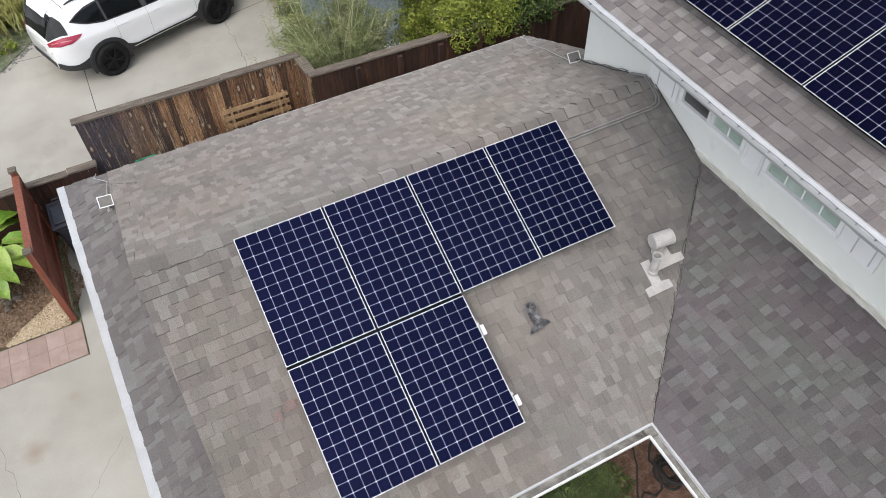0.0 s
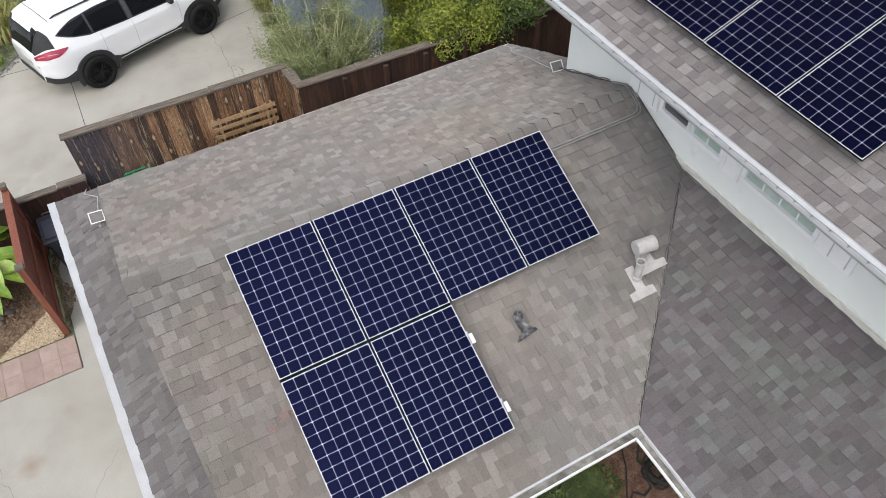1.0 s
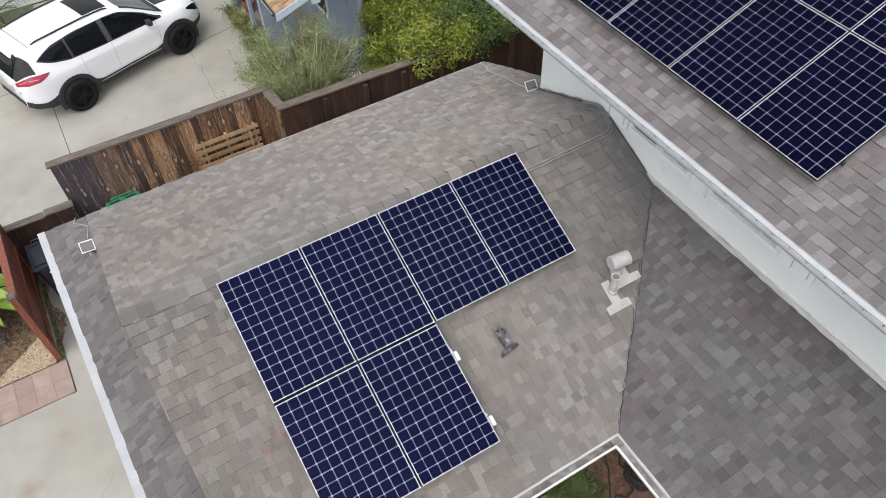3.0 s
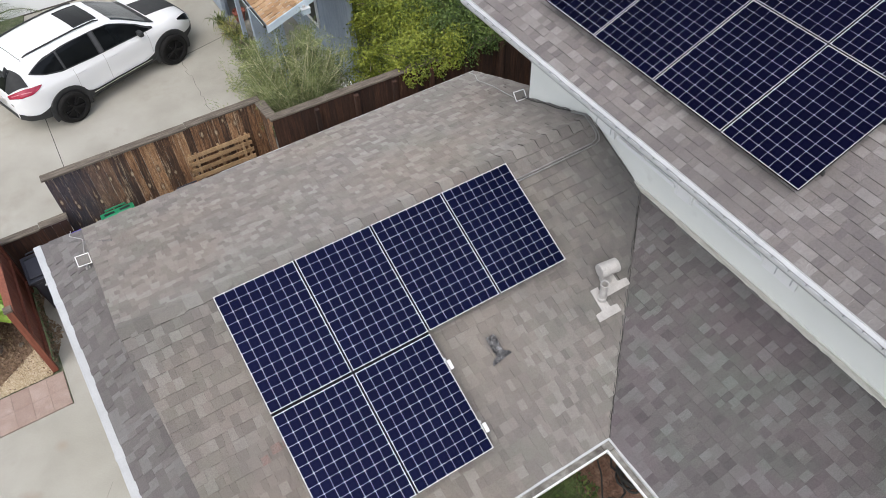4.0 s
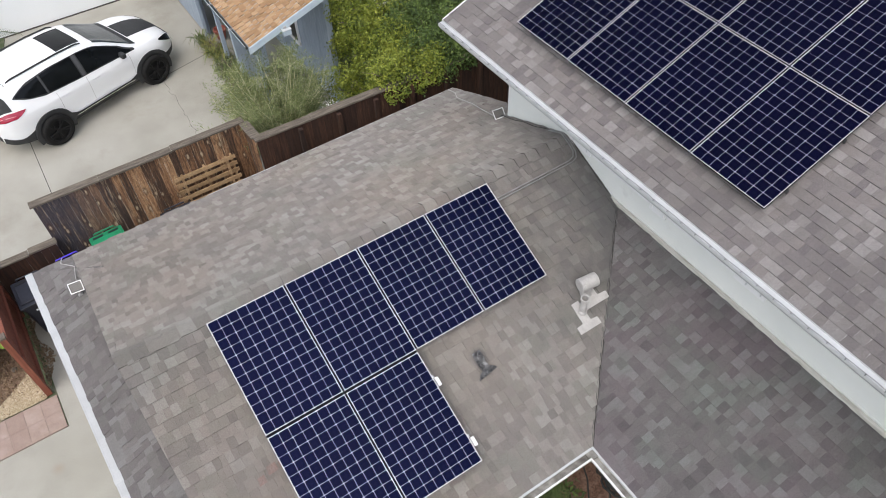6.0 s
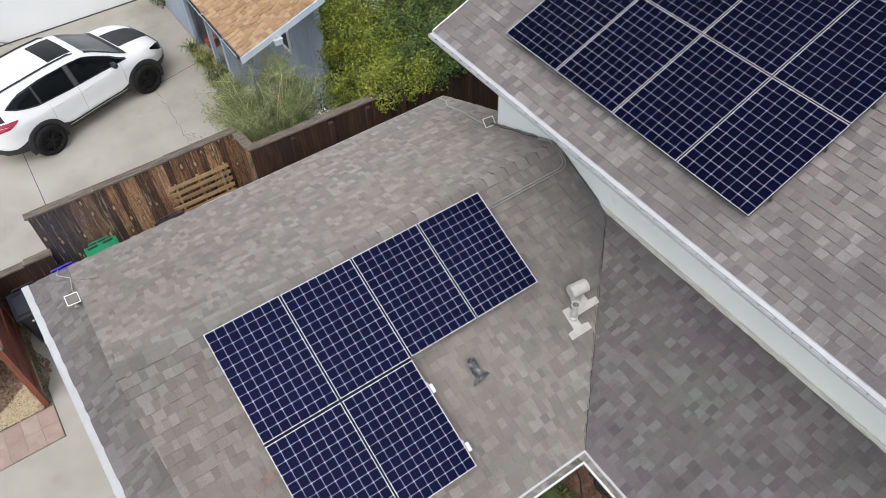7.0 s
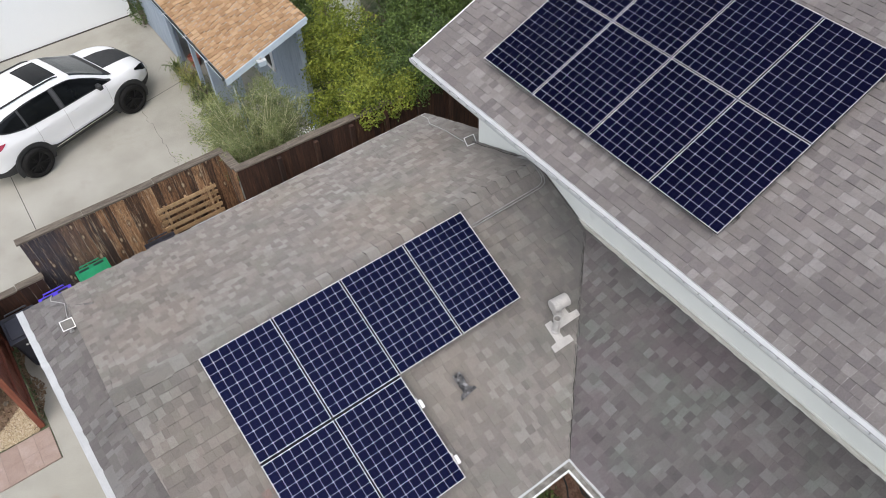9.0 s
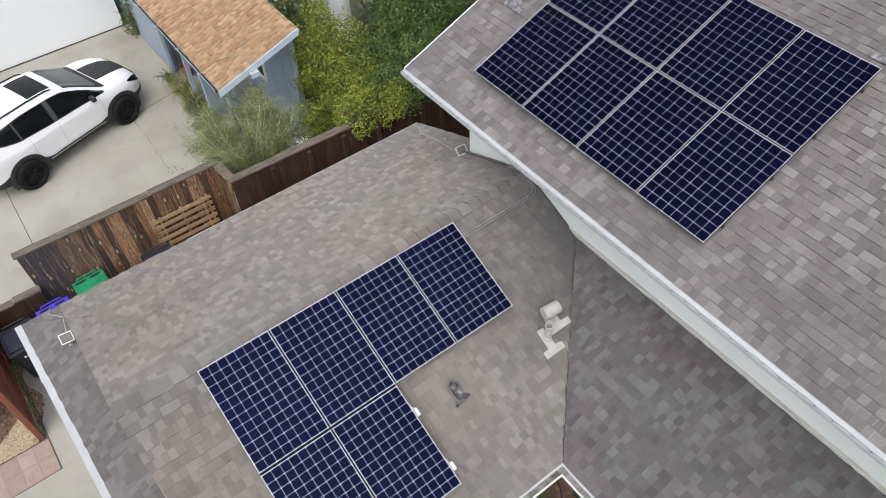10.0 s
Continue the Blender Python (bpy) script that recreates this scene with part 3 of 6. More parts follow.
# wing slope that faces west: u south, v up the slope
FR = frame_of((WING_X, FRONT_Y, EAVE_Z), (0, -1, 0), (SC, 0, SS))
LEN_R = VAL_DY / SC
poly_r = [(0, 0), (FRONT_Y - SOUTH_Y, 0), (FRONT_Y - SOUTH_Y, LEN_R), (-VAL_DY, LEN_R)]
roof_r = part("roof", prism(poly_r, FR, 0.1), M_DECK, house, "weathered grey slope with painted-in shade under the clerestory wall")
# low hipped skirt beyond the gable: u south
HIP_Z = BACK_Z - 0.004
FL = frame_of((hip_x(BACK_Y), BACK_Y, HIP_Z), (0.034, -1, 0), (SC, 0.034 * SC, SS))
HIP_W = 1.0
poly_l = [(0, 0), (BACK_Y - FRONT_Y, 0), (BACK_Y - FRONT_Y, HIP_W / SC), (HIP_W, HIP_W / SC)]
roof_l = part("roof", prism(poly_l, FL, 0.1), M_DECK, house, "low grey shingle skirt beside the gable")
FLB = frame_of((hip_x(BACK_Y), BACK_Y, HIP_Z - 0.012), (-1, 0, 0), (0, -SC, SS))
poly_lb = [(-HIP_W, 0), (0, 0), (-HIP_W, HIP_W / SC)]
roof_lb = part("roof", prism(poly_lb, FLB, 0.09), M_DECK, house, "small hip end of grey shingles")
# upper roof
FU = frame_of((UP_EAVE_X, UP_NORTH_Y, UP_EAVE_Z), (0, -1, 0), (UC, 0, US))
LEN_U = (UP_RIDGE_X - UP_EAVE_X) / UC
poly_u = [(0, 0), (UP_NORTH_Y - SOUTH_Y, 0), (UP_NORTH_Y - SOUTH_Y, LEN_U), (0, LEN_U)]
roof_u = part("roof", prism(poly_u, FU, 0.16), M_WHITE, house, "upper slope of warm grey-brown shingles")
UZ = UP_EAVE_Z + (UP_RIDGE_X - UP_EAVE_X) * UP_PITCH
FU2 = frame_of((2 * UP_RIDGE_X - UP_EAVE_X, SOUTH_Y, UP_EAVE_Z), (0, 1, 0), (-UC, 0, US))
roof_u2 = part("roof", prism(poly_u, FU2, 0.16), M_SHINGLE_U, house, "far slope of the upper roof")


def wall_box(lo, hi, label, mat=None, name="wall"):
    return part(name, box(lo, hi), mat or M_STUCCO, house, label)


wall_box((WALL_X, SOUTH_Y, 2.0), (WALL_X + 0.18, 7.6, 4.15), "pale green-white stucco wall below the clerestory windows")
for a, c in ((7.6, 5.53), (4.35, 4.0), (2.83, SOUTH_Y)):
    wall_box((WALL_X, c, 4.15), (WALL_X + 0.18, a, 4.7), "pale stucco between the clerestory windows")
wall_box((WALL_X, SOUTH_Y, 4.7), (WALL_X + 0.18, 7.6, 5.42), "pale stucco under the upper eave")
wall_box((WALL_X + 0.18, 7.42, 0), (16.6, 7.6, 5.42), "pale stucco north wall of the upper storey")
wall_box((16.6, SOUTH_Y, 0), (16.78, 7.6, 5.42), "pale stucco east wall")
wall_box((-0.75, 9.2, 0), (6.4, 9.4, 2.42), "pale stucco back wall")
wall_box((-0.95, 4.1, 0), (-0.75, 9.4, 2.5), "pale stucco side wall")
# Gable wall, never in view; dark colour keeps bounced light off the skirt.
gable = bmesh.new()
prism([(2.7, 2.45), (9.6, 2.45), (RIDGE_Y, 3.97)], frame_of((-0.45, 0, 0), (0, 1, 0), (0, 0, 1)), 0.14, gable)
part("wall", gable, M_GREYWOOD, house, "dull brown-grey gable boards")
wall_box((-0.75, 4.1, 0), (WING_X + 1.4, 4.3, 2.9), "pale stucco wall of the courtyard")
wall_box((WING_X + 1.4, SOUTH_Y, 0), (WING_X + 1.6, 4.3, 2.9), "pale stucco wall of the wing")
wall_box((6.3, 7.6, 0), (6.5, 9.4, 2.42), "pale stucco end wall", M_STUCCO)

# white fascia and eave boards
part("fascia", box((RAKE_X, BACK_Y - 0.03, BACK_Z - 0.14), (BACK_END_X, BACK_Y - 0.008, BACK_Z - 0.008)), M_WHITE, house)
part("drip_edge", box((1.4, BACK_Y + 0.002, BACK_Z - 0.03), (BACK_END_X, BACK_Y + 0.016, BACK_Z + 0.004)), M_GUTTER, house, "thin pale metal drip edge")


def gutter(p, q, out, width=0.12, high=0.1, z_top=0.0, label="white metal rain gutter", guard=False, mat=None):
    """An open K-shaped gutter from p to q; out: the horizontal way off the eave."""
    p, q, out = Vector(p), Vector(q), Vector(out)
    prof = [(0, 0), (0, -high), (width * 0.65, -high), (width, -high * 0.45), (width, 0), (width - 0.018, 0), (width - 0.018, -0.012), (width - 0.008, -0.02), (width - 0.008, -high * 0.42), (width * 0.62, -high + 0.008), (0.008, -high + 0.008), (0.008, 0)]
    b = bmesh.new()
    ends = []
    for e in (p, q):
        ends.append([b.verts.new(e + out * x + UP * (z + z_top)) for x, z in prof])
    n = len(prof)
    for i in range(n):
        b.faces.new([ends[0][i], ends[0][(i + 1) % n], ends[1][(i + 1) % n], ends[1][i]])
    b.faces.new(ends[0])
    b.faces.new(ends[1][::-1])
    g = part("gutter", b, mat or M_GUTTER, house, label)
    d = (q - p).normalized()
    bed = bmesh.new()
    c = [p + out * 0.009 + UP * (z_top - high + 0.02), q + out * 0.009 + UP * (z_top - high + 0.02)]
    w = out * (width * 0.72)
    prism([(0, 0), ((c[1] - c[0]).length, 0), ((c[1] - c[0]).length, width * 0.75), (0, width * 0.75)], frame_of(c[0], d, out) if d.cross(out).z > 0 else frame_of(c[1], -d, out), 0.004, bed)
    if guard:
        bed.free()
        bed = bmesh.new()
        c = [v + UP * (high - 0.0215) for v in c]
        prism([(0, 0), ((c[1] - c[0]).length, 0), ((c[1] - c[0]).length, width - 0.028), (0, width - 0.028)], frame_of(c[0], d, out) if d.cross(out).z > 0 else frame_of(c[1], -d, out), 0.003, bed)
        part("gutter_guard", bed, M_GUTTER, g, "plain white metal guard")
    else:
        part("silt", bed, M_GUTTER_IN, g, "dirt and leaf litter in the gutter")
    return g


gutter((hip_x(BACK_Y), BACK_Y, HIP_Z + 0.01), (hip_x(FRONT_Y), FRONT_Y, HIP_Z + 0.01), (-0.9994, -0.034, 0), 0.11, 0.11, 0.0, "white metal rain gutter along the skirt roof", True)
g_court = gutter((RAKE_X, FRONT_Y, EAVE_Z - 0.02), (WING_X - 0.113, FRONT_Y, EAVE_Z - 0.02), (0, -1, 0), 0.13, 0.1, 0.02, "dirty white rain gutter over the courtyard", mat=M_WHITE)
gutter((WING_X, FRONT_Y - 0.113, EAVE_Z - 0.02), (WING_X, SOUTH_Y, EAVE_Z - 0.02), (-1, 0, 0), 0.13, 0.1, 0.02, "dirty white rain gutter over the courtyard", mat=M_WHITE)
gutter((UP_EAVE_X + 0.01, UP_NORTH_Y, UP_EAVE_Z - 0.01), (UP_EAVE_X + 0.01, SOUTH_Y, UP_EAVE_Z - 0.01), (-1, 0, 0), 0.1, 0.11, 0.0, "white metal rain gutter on the upper eave", True)
for y in (8.55, 5.6):
    part("gutter_joint", box((hip_x(y) - 0.117, y - 0.04, HIP_Z - 0.102), (hip_x(y) - 0.002, y + 0.04, HIP_Z + 0.014), 0.003), M_GUTTER, house)
part("drip_edge", box((-0.9, FRONT_Y - 0.03, EAVE_Z - 0.005), (WING_X - 0.03, FRONT_Y - 0.001, EAVE_Z + 0.008)), M_GUTTER, house)
part("drip_edge", box((WING_X - 0.03, SOUTH_Y, EAVE_Z - 0.005), (WING_X - 0.001, FRONT_Y, EAVE_Z + 0.008)), M_GUTTER, house)
part("drip_edge", box((UP_EAVE_X - 0.008, SOUTH_Y, UP_EAVE_Z - 0.02), (UP_EAVE_X + 0.004, UP_NORTH_Y, UP_EAVE_Z + 0.004)), M_GUTTER, house)
# upper rake board
part("fascia", prism([(0, 0), (LEN_U, 0), (LEN_U, 0.17), (0, 0.17)], frame_of((UP_EAVE_X, UP_NORTH_Y + 0.022, UP_EAVE_Z - 0.16), (UC, 0, US), (0, 0, 1)), -0.02), M_WHITE, house, "white rake board")
# board and flashing at the foot of the clerestory wall
FOOT_Z = EAVE_Z + VAL_DY * PITCH
part("trim_board", box((WALL_X - 0.03, SOUTH_Y, FOOT_Z - 0.03), (WALL_X - 0.003, 5.03, FOOT_Z + 0.075), 0.006), M_TRIMBOARD, house, "dirty off-white board along the foot of the wall")
part("flashing", box((WALL_X - 0.014, SOUTH_Y, FOOT_Z + 0.1), (WALL_X - 0.003, 5.0, FOOT_Z + 0.115), 0.002), M_STUCCO, house, "painted metal flashing")


def clerestory(y0, y1, bars, label, z0=4.2, z1=4.69):
    """A low window of the upper wall between y0 and y1 (y0 north)."""
    w = part("window", box((WALL_X + 0.03, y1, z0), (WALL_X + 0.045, y0, z1)), M_GLASS if bars else M_GLASS_D, house, label)
    for lo, hi in (((WALL_X - 0.012, y1 - 0.06, z0 - 0.05), (WALL_X + 0.1, y1, z1)), ((WALL_X - 0.012, y0, z0 - 0.05), (WALL_X + 0.1, y0 + 0.06, z1)), ((WALL_X - 0.022, y1 - 0.05, z0 - 0.06), (WALL_X + 0.1, y0 + 0.05, z0)), ((WALL_X - 0.012, y1 - 0.06, z1), (WALL_X + 0.1, y0 + 0.06, z1 + 0.05))):
        part("window_frame", box(lo, hi, 0.004), M_WHITE, w)
    for k in range(1, bars + 1):
        y = y0 + (y1 - y0) * k / (bars + 1)
        part("glazing_bar", box((WALL_X + 0.018, y - 0.009, z0), (WALL_X + 0.03, y + 0.009, z1)), M_WHITE, w)
    part("glazing_bar", box((WALL_X + 0.016, y1, z0 + 0.16), (WALL_X + 0.03, y0, z0 + 0.172)), M_WHITE, w)
    return w


clerestory(5.48, 5.0, 0, "low dark clerestory window in a white frame")
clerestory(4.9, 4.4, 1, "low clerestory window with green-grey panes")
clerestory(3.95, 2.88, 3, "long clerestory window with green-grey panes and thin bars")


def shutter_panel(y0, y1, z0, z1, bars):
    s = part("shutter", box((WALL_X - 0.035, y1, z0), (WALL_X - 0.002, y0, z1), 0.008), M_WHITE, house, "white decorative wall panel beside the window")
    if bars:
        ym, zm = (y0 + y1) / 2, (z0 + z1) / 2
        for lo, hi in (((y1 + 0.08, zm - 0.008), (y0 - 0.08, zm + 0.008)), ((ym - 0.008, zm), (ym + 0.008, z1 - 0.05)), ((y0 - 0.2, z0 + 0.04), (y0 - 0.184, zm)), ((y1 + 0.07, z0 + 0.05), (y1 + 0.086, zm))):
            part("groove", box((WALL_X - 0.039, lo[0], lo[1]), (WALL_X - 0.034, hi[0], hi[1])), M_GUTTER, s, "thin grey groove")
    else:
        for y in (y0 - 0.04, y1 + 0.04):
            part("batten", box((WALL_X - 0.05, y - 0.02, z0 + 0.02), (WALL_X - 0.034, y + 0.02, z1 - 0.02), 0.004), M_WHITE, s)
    return s


shutter_panel(6.14, 5.56, 4.1, 4.7, True)
shutter_panel(4.32, 4.02, 4.08, 4.7, False)
shutter_panel(2.8, 2.3, 4.1, 4.7, True)

# ridge caps: bent tabs that overlap eastwards, each with a thick cut edge to the west
vs, fs = [], []
bend = [(-0.12, -0.12 * PITCH - 0.008), (-0.05, -0.05 * PITCH - 0.003), (0.0, 0.002), (0.05, -0.05 * PITCH - 0.003), (0.12, -0.12 * PITCH - 0.008)]
for dx, lift in ((0.0, 1.0), (0.02, 1.0), (0.27, 0.1)):
    vs += [(dx, y, dz + lift * (0.03 - 0.12 * abs(y))) for y, dz in bend]
for i in range(2):
    fs += [[i * 5 + j, i * 5 + j + 5, i * 5 + j + 6, i * 5 + j + 1] for j in range(4)]
vs += [(a, b, c - 0.03) for a, b, c in vs[:5]]
fs += [[j, j + 1, 16 + j, 15 + j] for j in range(4)]
fs += [[0, 15, 10, 5], [4, 9, 14, 19]]
cap_me = mesh_of("ridge_cap", vs, fs, M_SHINGLE)
cap_me.materials.append(M_EDGE)
cap_me.polygons.foreach_set("material_index", [0] * 8 + [1] * 6)
x = rake_x(RIDGE_Y)
while x < WALL_X - 0.05:
    place(new("ridge_cap", cap_me), roof_a, pose(x, RIDGE_Y + rng.uniform(-0.012, 0.012), RIDGE_Z + 0.012 + rng.uniform(0, 0.004), 0, 0, rng.uniform(-2, 2)))
    x += 0.2

# ---- solar panels ----
PW, PH, PT = 1.034, 1.552, 0.04


def solar_panel(label, group, cell, g, e, margin, alu):
    """A framed panel of 8 by 12 cells; its lower left corner at the origin, its glass up."""
    p = thing("solar_panel", label, "solar panel", group=group)
    fr = bmesh.new()
    for lo, hi in (((0, 0), (PW, e)), ((0, PH - e), (PW, PH)), ((0, e), (e, PH - e)), ((PW - e, e), (PW, PH - e))):
        box((*lo, PT - 0.008), (*hi, PT), 0.001, fr)
    part("frame", fr, alu, p, "slim silver aluminium frame")
    sk = bmesh.new()
    for lo, hi in (((0.001, 0.001), (PW - 0.001, e)), ((0.001, PH - e), (PW - 0.001, PH - 0.001)), ((0.001, e), (e, PH - e)), ((PW - e, e), (PW - 0.001, PH - e))):
        box((*lo, 0), (*hi, PT - 0.008), 0, sk)
    part("side_skirt", sk, M_MATTBLACK, p, "black side of the frame")
    part("backsheet", box((e, e, 0.022), (PW - e, PH - e, 0.031)), M_BACKSHEET, p, "white backing seen between the cells")
    cw, ch = (PW - 2 * e - 2 * margin) / 8, (PH - 2 * e - 2 * margin) / 12
    c = 0.0075
    a, b = cw / 2 - g, ch / 2 - g
    poly = [(-a + c, -b), (a - c, -b), (a, -b + c), (a, b - c), (a - c, b), (-a + c, b), (-a, b - c), (-a, -b + c)]
    vs = [(x, y, 0) for x, y in poly] + [(x, y, -0.002) for x, y in poly]
    fs = [list(range(8))] + [[i, i + 8, (i + 1) % 8 + 8, (i + 1) % 8] for i in range(8)]
    me = mesh_of("cell", vs, fs, cell)
    for i in range(8):
        for j in range(12):
            place(new("cell", me), p, pose(e + margin + cw * (i + 0.5), e + margin + ch * (j + 0.5), 0.0345))
    return p


LIFT = 0.2
TOP_Y, TOP_Z = 5.868, 4.27
GAP = 0.0255


def lower_pose(x, row):
    d = PH + row * (PH + 0.036)
    return frame_of((x, TOP_Y - d * SC, TOP_Z - d * SS), (1, 0, 0), (0, SC, SS)) @ pose(0, 0, -PT)


first = solar_panel("dark blue solar panel with white grid lines, on the lower roof", "solar panels on the lower roof", M_CELL_B, 0.0018, 0.0075, 0.0015, M_ALU)
spots = [lower_pose(0.285 + i * (PW + GAP), 0) for i in range(4)] + [lower_pose(0.285 + i * (PW + GAP), 1) for i in range(2)]
first.matrix_basis = spots[0]
for m in spots[1:]:
    copy_thing(first, m)
UPW = 1.0415
upper = solar_panel("dark blue solar panel with white grid lines, on the upper roof", "solar panels on the upper roof", M_CELL, 0.0017, 0.0055, 0.0015, M_ALU_D)
upper.scale = (UPW, 1, 1)
UP_TOP = (5.833, 7.018, 5.765)


def upper_pose(i, row):
    f = frame_of(UP_TOP, (0.004, -1, -0.0128), (UC, 0.004, US))
    return f @ pose(i * (PW * UPW + 0.024), row * (PH + 0.022), -PT)


cells = [upper_pose(i, r) for r in range(2) for i in range(4)]
for m in cells[1:]:
    copy_thing(upper, m)
upper.matrix_basis = cells[0] @ Matrix.Diagonal((UPW, 1, 1, 1))


def gap_shade(f, lo, hi, group):
    """A black strip added to fill the gap between two panels, for the shade in it."""
    t = thing("rubber_strip", "black strip standing in for the dark gap between solar panels", "rubber strip", f @ Vector((*lo, 0)), group)
    part("strip", box((*lo, 0.0), (*hi, 0.012), 0.002), M_MATTBLACK, t, m=f)


for i in range(3):
    gap_shade(lower_pose(0.285 + i * (PW + GAP), 0), (PW + 0.001, 0.0), (PW + GAP - 0.001, PH), "strips between the lower panels")
gap_shade(lower_pose(0.285, 1), (PW + 0.001, 0.0), (PW + GAP - 0.001, PH), "strips between the lower panels")
gap_shade(lower_pose(0.285, 1), (0.0, PH + 0.001), (2 * PW + GAP, PH + 0.035), "strips between the lower panels")
for i in range(3):
    for r in range(2):
        gap_shade(upper_pose(i, r), (PW * UPW + 0.001, 0.0), (PW * UPW + 0.023, PH), "strips between the upper panels")
gap_shade(upper_pose(0, 0), (0.0, PH + 0.001), (4 * PW * UPW + 0.072, PH + 0.021), "strips between the upper panels")


def rail(name, p, q, n, drop, group, mat):
    """A rail under the panels, on feet that stand on the roof."""
    p, q, n = Vector(p), Vector(q), Vector(n)
    d = (q - p).normalized()
    s = n.cross(d)
    f = frame_of(p, d, s)
    L = (q - p).length
    t = thing(name, "aluminium mounting rail on feet under the solar panels", "mounting rail", p, group)
    part("bar", box((0, -0.02, -0.05), (L, 0.02, 0.0), 0.003), mat, t, m=f)
    k = 0.25
    while k < L:
        b = box((k - 0.02, -0.018, -drop), (k + 0.02, -0.012, -0.0), 0.001)
        box((k - 0.03, -0.05, -drop), (k + 0.03, 0.02, -drop + 0.008), 0, b)
        part("foot", b, mat, t, m=f)
        k += 1.25
    return t


NA, NU = (0, -SS, SC), (-US, 0, UC)
for d, x1 in ((0.35, 4.56), (1.2, 4.56), (1.95, 2.47), (2.8, 2.47)):
    o = Vector((0.3, TOP_Y - d * SC, TOP_Z - d * SS)) - Vector(NA) * PT
    rail("mounting_rail", o, o + Vector((x1 - 0.36, 0, 0)), NA, LIFT - PT + 0.0, "rails under the lower panels", M_ALU)
for d in (0.35, 1.2, 1.95, 2.8):
    o = Vector(UP_TOP) + Vector((d * UC, -0.02, d * US - 0.06)) - Vector(NU) * PT
    rail("mounting_rail", o, o + Vector((0, -4.38, 0)), NU, 0.17 - PT, "rails under the upper panels", M_BLACK)


def on_a(x, y, lift=0.0):
    return Vector((x, y, RIDGE_Z - (RIDGE_Y - y) * PITCH)) + Vector(NA) * lift


def clip_bracket(x, y):
    m = frame_of(on_a(x, y, LIFT - 0.02), (1, 0, 0), (0, SC, SS))
    t = thing("panel_bracket", "small white bracket at the panel's edge", "bracket", m.translation, "brackets beside the panels")
    b = box((0, -0.06, -0.05), (0.05, 0.06, -0.01), 0.006)
    box((0.0, -0.05, -LIFT + 0.03), (0.03, 0.05, -0.05), 0.004, b)
    part("clamp", b, M_WHITE, t, m=m)


clip_bracket(2.4, 4.08)
clip_bracket(2.4, 3.29)

# ---- roof vents ----
FA0 = lambda x, y, z=0.0: frame_of(on_a(x, y, z), (1, 0, 0), (0, SC, SS))


def t_flashing(parent, m, w, l, mat, label):
    """A T-shaped flashing: a tongue up the slope and a wide foot."""
    b = prism([(-w / 2, -l * 0.5), (w / 2, -l * 0.5), (w / 2, -l * 0.25), (0.07, -l * 0.22), (0.06, l * 0.5), (-0.06, l * 0.5), (-0.07, -l * 0.22), (-w / 2, -l * 0.25)], m, 0.014)
    return part("flashing", b, mat, parent, label)


vent = thing("roof_vent", "grey painted vent pipe with a round hood on the shingles", "roof vent", on_a(4.8, 3.9))
m = FA0(4.7, 3.86, 0.036)
t_flashing(vent, m, 0.36, 0.42, M_GREYPAINT, "painted flashing")
t_flashing(vent, FA0(5.0, 4.08, 0.033), 0.42, 0.4, M_GREYPAINT, "painted flashing")
base = on_a(4.72, 3.9, 0.03)
part("pipe", lathe([(0.062, 0.0), (0.062, 0.05), (0.048, 0.06), (0.048, 0.3), (0.06, 0.3), (0.06, 0.33), (0.047, 0.33), (0.047, 0.2)], Matrix.Translation(base)), M_GREYPAINT, vent, smooth=False)
base2 = on_a(4.93, 4.09, 0.03)
part("pipe", lathe([(0.085, 0.0), (0.07, 0.05), (0.06, 0.06), (0.06, 0.2)], Matrix.Translation(base2)), M_GREYPAINT, vent)
hood = lathe([(0.07, -0.1), (0.098, -0.12), (0.1, -0.11), (0.1, 0.14), (0.095, 0.15), (0.001, 0.15)], frame_of(base2 + Vector((0.04, 0.02, 0.2)), Vector((0, 0, 1)), Vector((0.12, 1, 0))))
part("hood", hood, M_GREYPAINT, vent, "round drum-shaped hood", smooth=False)

stub = thing("plumbing_vent", "short dark vent pipe in crumpled lead flashing", "roof vent", on_a(3.1, 4.06))
lead_m = FA0(3.09, 4.02, 0.034)
tongue = bmesh.new()
for k, (w, v) in enumerate(((0.05, 0.15), (0.075, 0.06), (0.06, -0.03), (0.05, -0.1), (0.14, -0.14), (0.15, -0.185))):
    for q in (-1, -0.35, 0.3, 1):
        tongue.verts.new(lead_m @ Vector((w * q + 0.012 * math.sin(k * 2.3 + q), v + 0.012 * q * k / 3, 0.008 + 0.012 * math.sin(k * 1.9 + q * 2.4))))
tongue.verts.ensure_lookup_table()
for k in range(5):
    for q in range(3):
        tongue.faces.new([tongue.verts[k * 4 + q], tongue.verts[k * 4 + q + 1], tongue.verts[k * 4 + q + 5], tongue.verts[k * 4 + q + 4]])
bmesh.ops.solidify(tongue, geom=tongue.faces[:], thickness=0.01)
part("flashing", tongue, M_LEAD, stub, "crumpled dull lead flashing")
part("pipe", lathe([(0.05, 0.0), (0.036, 0.05), (0.03, 0.06), (0.03, 0.14), (0.02, 0.14), (0.02, 0.02)], Matrix.Translation(on_a(3.09, 4.06, 0.02)), 16), M_LEAD, stub)


def on_u(x, y, lift=0.0):
    return Vector((x, y, UP_EAVE_Z + (x - UP_EAVE_X) * UP_PITCH)) + Vector(NU) * lift


